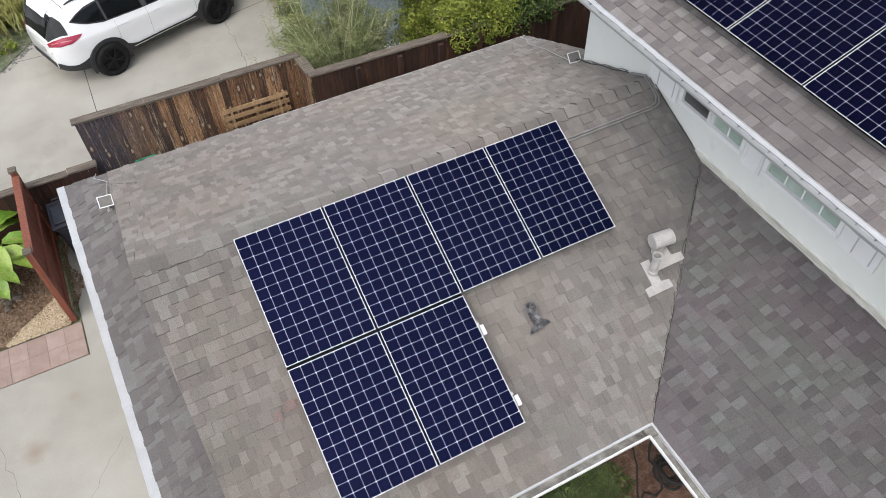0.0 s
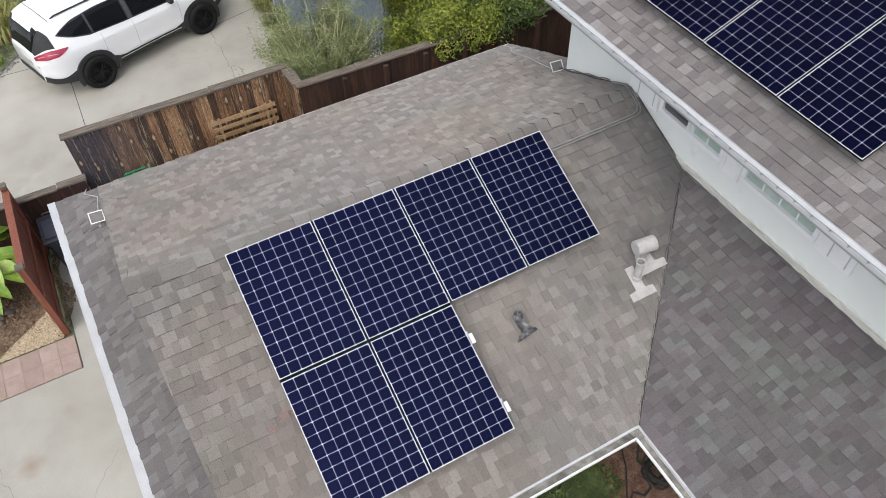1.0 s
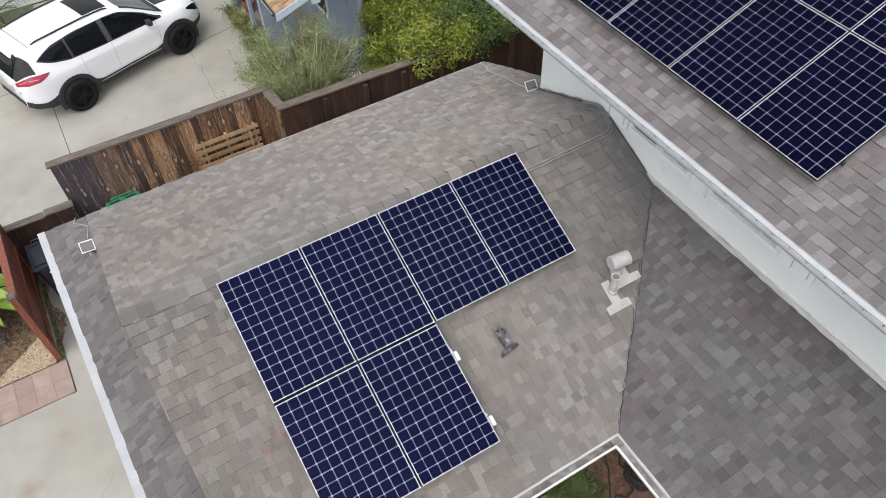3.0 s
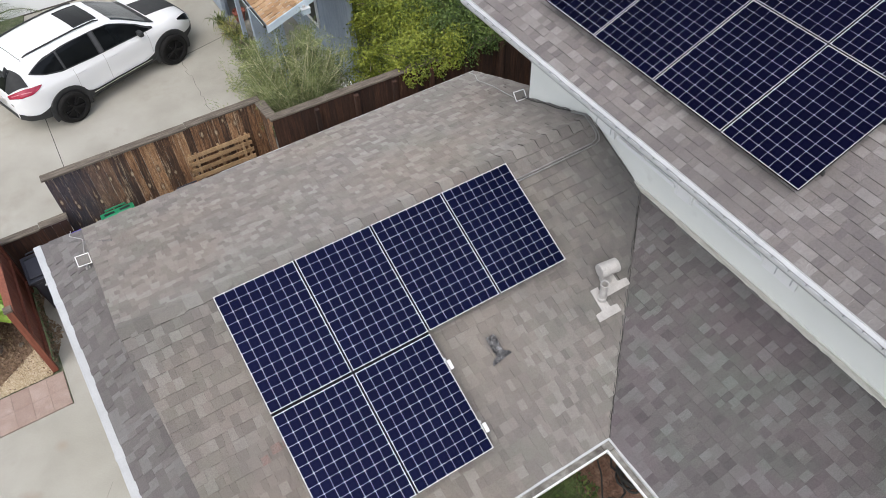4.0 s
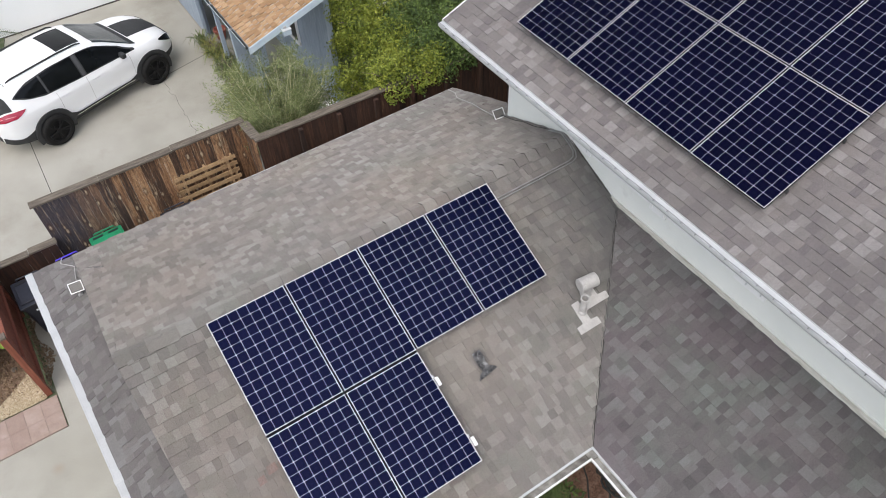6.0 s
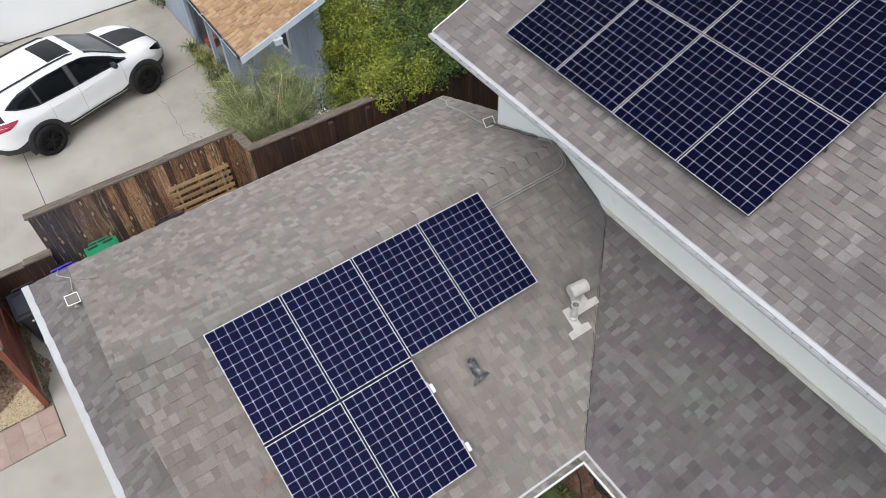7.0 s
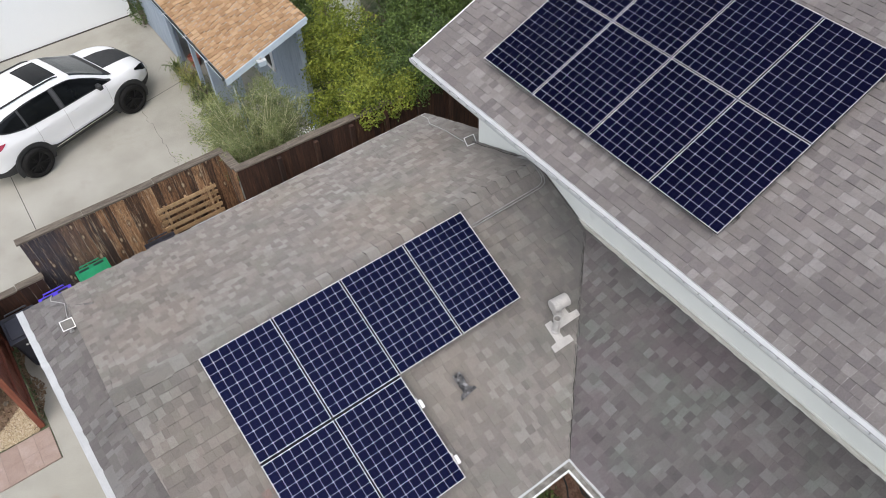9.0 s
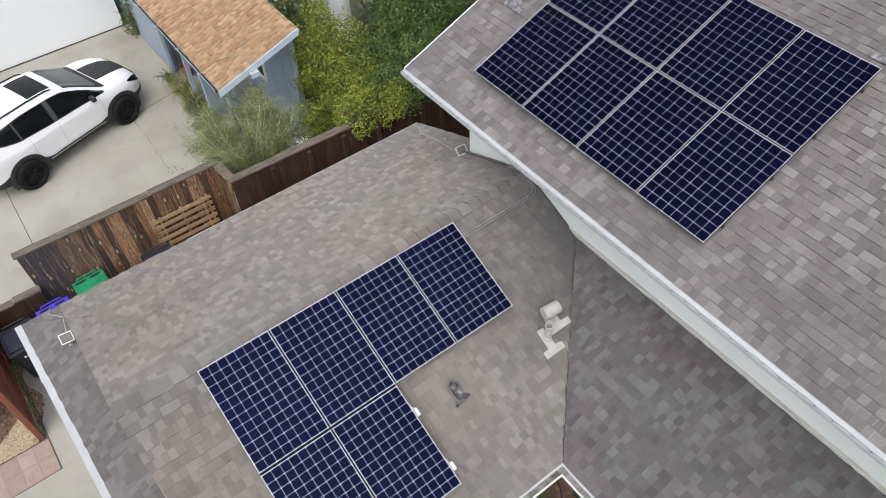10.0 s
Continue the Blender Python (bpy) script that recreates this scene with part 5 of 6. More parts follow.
def car_point(x, s, side=1, off=0.0):
    """A point of the car's skin: s runs 0 under the floor, 1 sill, 3 doors, 4 shoulder, 5 belt, 6 roof edge, 8 middle of the roof."""
    def soft(name):
        return sum(w * car_line(name, min(3.56, max(-0.98, x + d))) for d, w in ((-0.06, 0.2), (-0.03, 0.2), (0, 0.2), (0.03, 0.2), (0.06, 0.2)))
    top, edge, belt, by, sy, zb = soft("top"), soft("edge"), soft("belt"), soft("belt_y"), soft("side_y"), soft("sill")
    rim = max(top - soft("drop"), belt + 0.012)
    ctrl = [(0.0, zb), (sy * 0.93, zb), (sy * 0.985, zb + 0.1), (sy * 0.99, zb + (belt - zb) * 0.45), (sy, belt - 0.16), (by, belt), (min(edge, by - 0.012), rim), (edge * 0.62, max(top - 0.014, rim + 0.004)), (0.0, max(top, rim + 0.008))]

    def at(q):
        i = min(7, int(q))
        f = q - i
        p = [Vector(ctrl[max(0, min(8, i + k))]) for k in (-1, 0, 1, 2)]
        if i == 7:
            p[3] = Vector((-ctrl[7][0], ctrl[7][1]))
        k = 0.5 if 2 <= i else 0.15
        m0, m1 = (p[2] - p[0]) * k, (p[3] - p[1]) * k
        return p[1] * (2 * f ** 3 - 3 * f ** 2 + 1) + m0 * (f ** 3 - 2 * f ** 2 + f) + p[2] * (3 * f ** 2 - 2 * f ** 3) + m1 * (f ** 3 - f ** 2)
    p = at(s)
    if off:
        a, b = at(max(0, s - 0.05)), at(min(8, s + 0.05))
        t = (b - a).normalized()
        p = p + Vector((t.y, -t.x)) * off
        x = x + (-off if x < -0.8 else 0.0)
    return Vector((x, side * p.x, p.y))


def car():
    K = 1.085
    c = thing("car", "white compact suv with black trim and black wheels, on the driveway", "car", (-0.71, 17.39, 0.0), turn=18.93)
    M = WORLD[c.name] @ Matrix.Diagonal((K, K, K, 1))
    xs = [-0.98, -0.97, -0.955, -0.94, -0.92, -0.89, -0.86, -0.83, -0.8, -0.76, -0.72, -0.68, -0.63, -0.56] + [-0.48 + 0.08 * k for k in range(47)] + [3.3, 3.36, 3.41, 3.45, 3.49, 3.52, 3.54, 3.56]
    ss = [0, 1] + [1 + k / 4 for k in range(1, 29)]
    vs, fs = [], []
    for x in xs:
        half = [car_point(x, q) for q in ss]
        vs += half + [Vector((p.x, -p.y, p.z)) for p in half[-2:0:-1]]
    n = 2 * len(ss) - 2
    for i in range(len(xs) - 1):
        for j in range(n):
            fs.append([i * n + j, i * n + (j + 1) % n, (i + 1) * n + (j + 1) % n, (i + 1) * n + j])
    fs += [list(range(n))[::-1], [(len(xs) - 1) * n + j for j in range(n)]]
    b = bmesh.new()
    made = [b.verts.new(v) for v in vs]
    for f in fs:
        b.faces.new([made[i] for i in f])
    part("body", b, M_CAR, c, "glossy white painted body", m=M, smooth=True)

    def skin(name, x0, x1, lo, hi, mat, label="", off=0.008, nx=14, ns=5, sides=(-1, 1), thick=0.016):
        """A piece that follows the car's skin between two lines lo and hi, lists of (x, s); both sides, or one across the middle."""
        def val(line, x):
            return float(np.interp(x, [p[0] for p in line], [p[1] for p in line])) if isinstance(line, (list, tuple)) else line
        for side in sides:
            vs, fs = [], []
            for i in range(nx + 1):
                x = x0 + (x1 - x0) * i / nx
                a, d = val(lo, x), val(hi, x)
                row = [car_point(x, a + (d - a) * j / ns, side or 1, off) for j in range(ns + 1)]
                if side == 0:
                    row += [Vector((p.x, -p.y, p.z)) for p in row[-2::-1]]
                vs += row
            w = len(vs) // (nx + 1)
            for i in range(nx):
                fs += [[i * w + j, i * w + j + 1, (i + 1) * w + j + 1, (i + 1) * w + j] for j in range(w - 1)]
            b = bmesh.new()
            made = [b.verts.new(v) for v in vs]
            for f in fs:
                b.faces.new([made[k] for k in f])
            bmesh.ops.recalc_face_normals(b, faces=b.faces)
            low = bmesh.ops.extrude_face_region(b, geom=b.faces[:])
            for v in [g for g in low["geom"] if isinstance(g, bmesh.types.BMVert)]:
                y, z = v.co.y, v.co.z
                v.co = Vector((v.co.x, y * (1 - thick / max(abs(y), 0.3)), z - thick))
            part(name, b, mat, c, label, m=M, smooth=False)

    low_line = [(-0.46, 5.5), (-0.2, 5.28), (0.15, 5.13), (0.9, 5.07), (2.4, 5.05)]
    high_line = [(-0.46, 5.52), (-0.3, 5.66), (-0.05, 5.8), (0.4, 5.88), (1.5, 5.88), (2.1, 5.8), (2.4, 5.4)]
    skin("window_surround", -0.46, 2.4, low_line, high_line, M_TRIM, "satin black window surround", 0.006, 28)
    skin("side_window", 1.16, 2.3, 5.12, [(1.16, 5.84), (1.6, 5.84), (2.05, 5.72), (2.3, 5.3)], M_CARGLASS, "dark tinted front side window", 0.012)
    skin("side_window", 0.26, 1.02, [(0.26, 5.17), (1.02, 5.11)], [(0.26, 5.8), (0.6, 5.84), (1.02, 5.85)], M_CARGLASS, "dark tinted rear side window", 0.012)
    skin("side_window", -0.4, 0.2, [(-0.4, 5.5), (-0.15, 5.3), (0.2, 5.18)], [(-0.4, 5.54), (-0.2, 5.68), (0.2, 5.79)], M_CARGLASS, "dark tinted quarter window", 0.012)
    skin("pillar", 1.05, 1.13, 5.1, 5.87, M_PILLAR, "satin grey centre pillar", 0.014, 3)
    skin("window_divider", 0.215, 0.24, 5.17, 5.8, M_PILLAR, "thin grey window divider", 0.014, 2)
    skin("windshield", 1.66, 2.42, 6.12, 8.0, M_SCREEN, "grey-green raked windshield", 0.008, 12, 8, (0,))
    skin("cowl", 2.42, 2.53, 6.1, 8.0, M_BLACK, "black cowl below the windshield", 0.01, 3, 8, (0,))
    skin("rear_window", -0.945, -0.72, 5.95, 8.0, M_CARGLASS, "dark rear window", 0.012, 8, 8, (0,))
    skin("corner_panel", -0.94, -0.6, [(-0.94, 5.2), (-0.6, 5.12)], [(-0.94, 6.2), (-0.74, 6.2), (-0.6, 5.6)], M_TRIM, "black corner panel beside the rear window", 0.01, 8)
    skin("sunroof", 0.9, 1.46, 6.8, 8.0, M_CARGLASS, "dark glass sunroof", 0.006, 6, 8, (0,))
    skin("roof_seam", -0.44, -0.425, 6.1, 8.0, M_PILLAR, "thin seam of the tailgate", 0.002, 2, 8, (0,), 0.004)
    skin("spoiler", -0.79, -0.62, 6.7, 8.0, M_CAR, "white roof spoiler", 0.018, 5, 8, (0,), 0.02)
    skin("hood_stripe", 2.56, 3.4, 7.2, 8.0, M_TRIM, "matt black hood stripe", 0.004, 10, 6, (0,), 0.008)
    skin("tail_light", -0.965, -0.36, [(-0.965, 4.6), (-0.8, 4.2), (-0.62, 4.25), (-0.36, 4.96)], [(-0.965, 5.02), (-0.7, 5.05), (-0.36, 5.0)], M_TAIL, "red tail light", 0.016, 12)
    skin("tail_lens", -0.92, -0.6, [(-0.92, 4.72), (-0.6, 4.66)], [(-0.92, 4.82), (-0.6, 4.74)], M_TAILPINK, "pale red strip across the tail light", 0.019, 8, 2)
    skin("headlight", 3.06, 3.44, [(3.06, 4.72), (3.3, 4.35), (3.44, 4.3)], [(3.06, 4.9), (3.3, 5.25), (3.44, 5.2)], M_CARGLASS, "dark headlight", 0.01, 8)
    skin("grille", 3.4, 3.53, [(3.4, 5.6), (3.53, 5.2)], 8.0, M_BLACK, "black upper grille", 0.008, 4, 8, (0,))
    skin("sill", 0.42, 2.24, 1.0, [(0.42, 2.6), (0.6, 2.25), (2.0, 2.25), (2.24, 2.6)], M_TRIM, "black plastic sill", 0.022, 14)
    skin("sill_strip", 0.55, 2.1, 2.0, 2.1, M_CHROME, "thin bright strip", 0.03, 8, 1, (-1, 1), 0.006)
    skin("rear_bumper", -0.965, -0.4, 1.0, [(-0.965, 2.3), (-0.7, 2.2), (-0.4, 2.7)], M_TRIM, "black lower bumper", 0.014, 12)
    skin("front_bumper", 3.05, 3.53, 1.0, [(3.05, 2.7), (3.53, 2.2)], M_TRIM, "black lower bumper", 0.014, 8)
    for x in (0.36, 1.09, 2.2):
        skin("door_seam", x - 0.0035, x + 0.0035, 2.4, 5.0, M_GREYPAINT, "", 0.0012, 1, 10, (-1, 1), 0.004)
    for x in (0.5, 1.3):
        skin("door_handle", x - 0.1, x + 0.1, 4.32, 4.46, M_CAR, "", 0.022, 4, 2, (-1, 1), 0.012)
    for s in (-1, 1):
        rail_ = [car_point(x, 6.35, s, 0.03 if 0 < i < 5 else 0.004) for i, x in enumerate((-0.36, -0.26, 0.2, 0.8, 1.3, 1.42))]
        part("roof_rail", tube(rail_, [0.012, 0.018, 0.018, 0.018, 0.018, 0.012], 8), M_TRIM, c, "dark roof rail", m=M)
        mi = box((-0.05, -0.09, -0.055), (0.06, 0.09, 0.06), 0.035)
        part("mirror", mi, M_TRIM, c, "black door mirror", m=M @ Matrix.Translation(Vector((2.02, s * 0.95, 1.11))))
        part("mirror_arm", tube([(2.08, s * 0.84, 1.08), (2.04, s * 0.92, 1.09)], 0.02, 6), M_TRIM, c, m=M)
        for ax in (0.0, 2.66):
            # arch
            ar = bmesh.new()
            ins, outs, backs = [], [], []
            for k in range(17):
                a = math.radians(-22 + 224 * k / 16)
                ca, sa = math.cos(a), math.sin(a)
                ins.append(ar.verts.new((ax + 0.385 * ca, s * 0.945, 0.37 + 0.385 * sa)))
                outs.append(ar.verts.new((ax + 0.47 * ca, s * 0.938, 0.37 + 0.46 * sa)))
                backs.append(ar.verts.new((ax + 0.385 * ca, s * 0.7, 0.37 + 0.385 * sa)))
            rims = [ar.verts.new((v.co.x, s * 0.88, v.co.z)) for v in outs]
            for k in range(16):
                ar.faces.new([ins[k], ins[k + 1], outs[k + 1], outs[k]])
                ar.faces.new([backs[k], backs[k + 1], ins[k + 1], ins[k]])
                ar.faces.new([outs[k], outs[k + 1], rims[k + 1], rims[k]])
            part("wheel_arch", ar, M_TRIM, c, "black plastic wheel arch", m=M)
            well = lathe([(0.001, 0.0), (0.4, 0.0), (0.4, 0.012), (0.001, 0.012)], pose(ax, s * 0.93 - (0.006 if s > 0 else -0.006), 0.37, 90, 0, 0), 28)
            part("wheel_well", well, M_BLACK, c, m=M)
            wm = M @ pose(ax, s * 0.95, 0.36, 90 if s < 0 else -90, 0, 0)
            tyre = part("wheel", lathe([(0.24, -0.1), (0.33, -0.1), (0.355, -0.07), (0.36, 0.0), (0.355, 0.05), (0.335, 0.075), (0.265, 0.075), (0.25, 0.05), (0.24, 0.0)], wm, 36), M_TYRE, c, "black alloy wheel", smooth=True)
            rim = lathe([(0.2, 0.03), (0.262, 0.03), (0.262, 0.066), (0.245, 0.066), (0.235, 0.03)], wm, 36)
            for k in range(10):
                box((0.03, -0.014, 0.035), (0.245, 0.014, 0.058), 0.004, rim, wm @ pose(0, 0, 0, 0, 0, 36 * k + (9 if k % 2 else -9)))
            lathe([(0.001, 0.02), (0.05, 0.02), (0.05, 0.06), (0.001, 0.064)], wm, 14, rim)
            part("rim", rim, M_RIM, tyre, "glossy black spoked rim")
    part("rear_valance", box((-1.0, -0.5, 0.44), (-0.93, 0.5, 0.56), 0.03), M_TRIM, c, "black lower valance", m=M)
    part("plate", box((-1.005, -0.24, 0.72), (-0.982, 0.24, 0.84), 0.004), M_GREYPAINT, c, "plain grey number plate", m=M)
    part("emblem", box((-0.99, -0.56, 0.78), (-0.965, -0.49, 0.82), 0.004), M_CHROME, c, "small chrome shape", m=M)
    return c


car()

# ---- plants ----
def leaves(points, normals, length, width, mat, name, parent, label="", droop=0.25, spread=1.0, along=None):
    """Many small folded leaves at points, turned about normals."""
    n = len(points)
    P = np.asarray(points, float)
    N = np.asarray(normals, float) + nrng.normal(0, 0.5 * spread, (n, 3))
    N /= np.linalg.norm(N, axis=1)[:, None] + 1e-9
    A = nrng.normal(0, 1, (n, 3))
    A[:, 2] -= droop
    if along is not None:
        A = np.asarray(along, float) + A * 0.38
    A -= N * (A * N).sum(1)[:, None]
    A /= np.linalg.norm(A, axis=1)[:, None] + 1e-9
    B = np.cross(N, A)
    L = length * nrng.uniform(0.6, 1.3, (n, 1))
    W = width * nrng.uniform(0.7, 1.2, (n, 1))
    base, tip = P, P + A * L
    s0 = P + A * L * 0.45 + B * W * 0.5 + N * W * 0.15
    s1 = P + A * L * 0.45 - B * W * 0.5 + N * W * 0.15
    V = np.stack([base, s0, tip, s1], 1).reshape(-1, 3)
    idx = np.arange(n)[:, None] * 4
    F = np.concatenate([idx + [0, 1, 2], idx + [0, 2, 3]], 0)
    me = bpy.data.meshes.new(name)
    me.from_pydata(V.tolist(), [], F.tolist())
    me.materials.append(mat)
    return part(name, me, mat, parent, label)


def in_clump(center, radii, n, shell=0.55):
    """Points and outward ways near the surface of a clump with an uneven outline."""
    d = nrng.normal(0, 1, (n, 3))
    d /= np.linalg.norm(d, axis=1)[:, None]
    r = shell + (1 - shell) * nrng.uniform(0, 1, (n, 1)) ** 0.6
    k = 1 + 0.22 * np.sin(d[:, :1] * 5 + center[0] * 3) * np.cos(d[:, 1:2] * 6 + center[1]) + 0.12 * np.sin(d[:, 2:] * 9)
    return np.asarray(center) + d * np.asarray(radii) * r * k, d


def branch_set(root, tips, r0, rnd, bm):
    """Limbs from a root to tips, with twigs."""
    ends = []
    for t in tips:
        t = Vector(t)
        mid = Vector(root).lerp(t, 0.5) + Vector((rnd.uniform(-0.12, 0.12), rnd.uniform(-0.12, 0.12), rnd.uniform(0.0, 0.2)))
        pts = [Vector(root), Vector(root).lerp(mid, 0.6), mid, mid.lerp(t, 0.55) + Vector((0, 0, 0.04)), t]
        tube(pts, [r0, r0 * 0.8, r0 * 0.55, r0 * 0.35, r0 * 0.12], 6, bm)
        for k in range(7):
            s = rnd.uniform(0.3, 0.98)
            a = pts[int(s * 4)].lerp(pts[min(4, int(s * 4) + 1)], s * 4 - int(s * 4))
            e = a + Vector((rnd.uniform(-1, 1), rnd.uniform(-1, 1), rnd.uniform(0.1, 1.2))).normalized() * rnd.uniform(0.25, 0.55)
            tube([a, a.lerp(e, 0.5) + Vector((0, 0, 0.03)), e], [r0 * 0.22, r0 * 0.14, 0.002], 4, bm)
            ends.append((a, e))
        ends.append((mid, t))
    return ends


def olive_bush():
    root = (3.75, 12.35, 0.0)
    t = thing("olive_bush", "loose grey-green bush with thin pale twigs behind the fence", "bush", root)
    r = random.Random(4)
    tips = []
    for k in range(74):
        a, rad = r.uniform(0, math.tau), r.uniform(0.25, 1.0) ** 0.7
        tips.append((root[0] + math.cos(a) * rad * 1.35, root[1] + 0.15 + math.sin(a) * rad * 1.0, 2.95 - 1.2 * rad ** 2 + r.uniform(-0.45, 0.4)))
    b = bmesh.new()
    ends = branch_set((root[0], root[1], 0.35), tips, 0.028, r, b)
    tube([root, (root[0], root[1], 0.4)], [0.06, 0.045], 8, b)
    part("trunk", b, M_BARKPALE, t, "thin pale branching stems")
    P, N, W = [], [], []
    for a, e in ends:
        for k in range(52):
            s = r.uniform(0.15, 1.05)
            p = a.lerp(e, s) + Vector((r.gauss(0, 0.05), r.gauss(0, 0.05), r.gauss(0, 0.05)))
            P.append(p[:])
            N.append((0, 0, 1))
            W.append((e - a).normalized()[:])
    leaves(P, N, 0.07, 0.016, M_OLIVE, "crown", t, "narrow silvery green leaves", spread=2.0, along=W)


M_BARKPALE = surf("pale_twig", [(0, (0.36, 0.35, 0.2)), (1, (0.55, 0.53, 0.34))], scale=14, rough=0.9, bump=0.2)
olive_bush()


def hedge(label, clumps, count, size, mat, flecks=None):
    c0 = clumps[0][0]
    t = thing("hedge_bush", label, "bush", (c0[0], c0[1], 0))
    b = bmesh.new()
    r = random.Random(int(c0[0] * 10))
    tips = [c for c, _ in clumps]
    branch_set((c0[0], c0[1], 0.0), tips, 0.06, r, b)
    part("trunk", b, M_BARK, t)
    P, N = [], []
    for c, rad in clumps:
        p, n = in_clump(c, rad, int(count * rad[0] * rad[1]))
        keep = p[:, 2] > 0.05
        P.append(p[keep])
        N.append(n[keep])
    P, N = np.concatenate(P), np.concatenate(N)
    leaves(P, N + [0, -0.1, 0.25], size, size * 0.55, mat, "crown", t, spread=2.2)
    return t


r_ = random.Random(31)


def bank(n, x, y, z, size, jit=(-0.7, 0.35)):
    """Many small clumps over a stretch of hedge, the higher the further back."""
    out = []
    for k in range(n):
        q = r_.random()
        s = size * r_.uniform(0.7, 1.25)
        cx, cy = r_.uniform(*x), y[0] + (y[1] - y[0]) * q
        if math.hypot(cx - 8.12, cy - 15.7) < 0.95 + s * 0.5:
            continue
        low = 1.3 if 6.9 < cx < 8.7 and cy > 13.6 else 0.0
        out.append(((cx, cy, z[0] - low + (z[1] - z[0]) * q ** 0.7 + r_.uniform(*jit)), (s, s, s * r_.uniform(0.8, 1.1))))
    return out


cl = bank(40, (6.0, 7.1), (11.7, 13.6), (1.5, 2.6), 0.44, (-0.7, 0.15)) + bank(12, (5.95, 6.5), (12.3, 13.5), (0.9, 2.3), 0.36) + bank(14, (5.75, 7.1), (11.55, 12.2), (1.0, 1.7), 0.4)
cl += bank(18, (5.25, 6.1), (11.75, 12.7), (0.7, 2.0), 0.34) + bank(12, (5.7, 7.1), (11.12, 11.45), (2.1, 2.35), 0.34, (-0.12, 0.12))
cl += [((5.9, 11.35, 1.95), (0.4, 0.25, 0.3)), ((6.4, 11.2, 2.0), (0.45, 0.28, 0.34)), ((6.9, 11.15, 2.05), (0.4, 0.25, 0.3))]
hedge("dense yellow-green hedge hanging over the fence", cl, 6200, 0.066, M_HEDGE)
cl = bank(58, (7.4, 11.2), (11.8, 13.8), (1.5, 2.6), 0.48)
cl += bank(26, (6.9, 8.7), (11.12, 11.9), (2.0, 2.5), 0.36, (-0.2, 0.15)) + bank(22, (6.8, 8.0), (12.0, 13.4), (1.9, 2.4), 0.42, (-0.4, 0.1))
cl += [((7.7, 11.05, 2.15), (0.35, 0.22, 0.3))]
hedge("dark green bushy shrub behind the fence", cl, 5000, 0.066, M_HEDGE_D)
cl = bank(64, (6.5, 11.5), (13.6, 17.2), (2.2, 2.7), 0.6)
hedge("dense green bushes further behind the fence", cl, 2800, 0.085, M_HEDGE_D)
cl = [((6.55 + 0.12 * k, 13.3 + 0.45 * k, 2.7 + 0.14 * k), (0.36, 0.4, 0.5)) for k in range(7)]
hedge("yellow-green climber beside the shed wall", cl, 5000, 0.07, M_HEDGE)
tank = thing("water_tank", "white round tank standing among the bushes", "tank", (8.12, 15.9, 0))
part("body", lathe([(0.001, 0.0), (0.44, 0.0), (0.46, 0.03), (0.46, 2.9), (0.4, 2.98), (0.001, 3.02)], pose(8.12, 15.9, 0), 36), M_STUCCO_N, tank)


def grass_clump(at, n, high, wide, mat, label, name="ornamental_grass", group=""):
    """Arching blades from one root."""
    t = thing(name, label, "grass" if "grass" in name else "plant", at, group)
    vs, fs = [], []
    for k in range(n):
        a = nrng.uniform(0, math.tau)
        lean = nrng.uniform(0.15, 1.0)
        h = high * nrng.uniform(0.6, 1.1)
        d = Vector((math.cos(a), math.sin(a), 0))
        s = Vector((-d.y, d.x, 0)) * wide * nrng.uniform(0.6, 1.2)
        o = Vector(at) + d * nrng.uniform(0, 0.08)
        pts = [o, o + d * lean * h * 0.3 + UP * h * 0.6, o + d * lean * h * 0.7 + UP * h * (0.9 - 0.2 * lean), o + d * lean * h * 1.05 + UP * h * (0.8 - 0.55 * lean)]
        i = len(vs)
        for p, w in zip(pts, (0.7, 1.0, 0.7, 0.05)):
            vs += [p + s * w / 2, p - s * w / 2]
        for j in range(3):
            fs.append([i + 2 * j, i + 2 * j + 1, i + 2 * j + 3, i + 2 * j + 2])
    part("foliage", mesh_of("blades", vs, fs, mat), mat, t)
    return t


# bed beyond the car
bed = part("flower_bed", prism([(-12, 17.2), (-3.4, 17.3), (-2.9, 17.77), (-1.97, 18.85), (-1.0, 20.2), (-0.6, 21.95), (-12, 21.95)], pose(0, 0, 0.03), 0.1), M_GRASSY, None, kind="structure")
tagged(bed, "planted bed with low ground cover and pebbles", "flower bed")
for k in range(9):
    x, y = -2.1 - (k % 3) * 0.45 + nrng.uniform(-0.15, 0.15), 19.3 + (k // 3) * 0.55 + nrng.uniform(-0.2, 0.2)
    grass_clump((x, y, 0.02), 120, 1.0, 0.035, M_STRAW, "tall yellow-green ornamental grass in the bed", group="grasses in the bed")
cl = [((-2.6, 18.6, 0.18), (0.26, 0.22, 0.18)), ((-3.0, 18.5, 0.16), (0.25, 0.22, 0.16))]
hedge("low bright lime-green shrub in the bed", cl, 9000, 0.05, M_LIME)
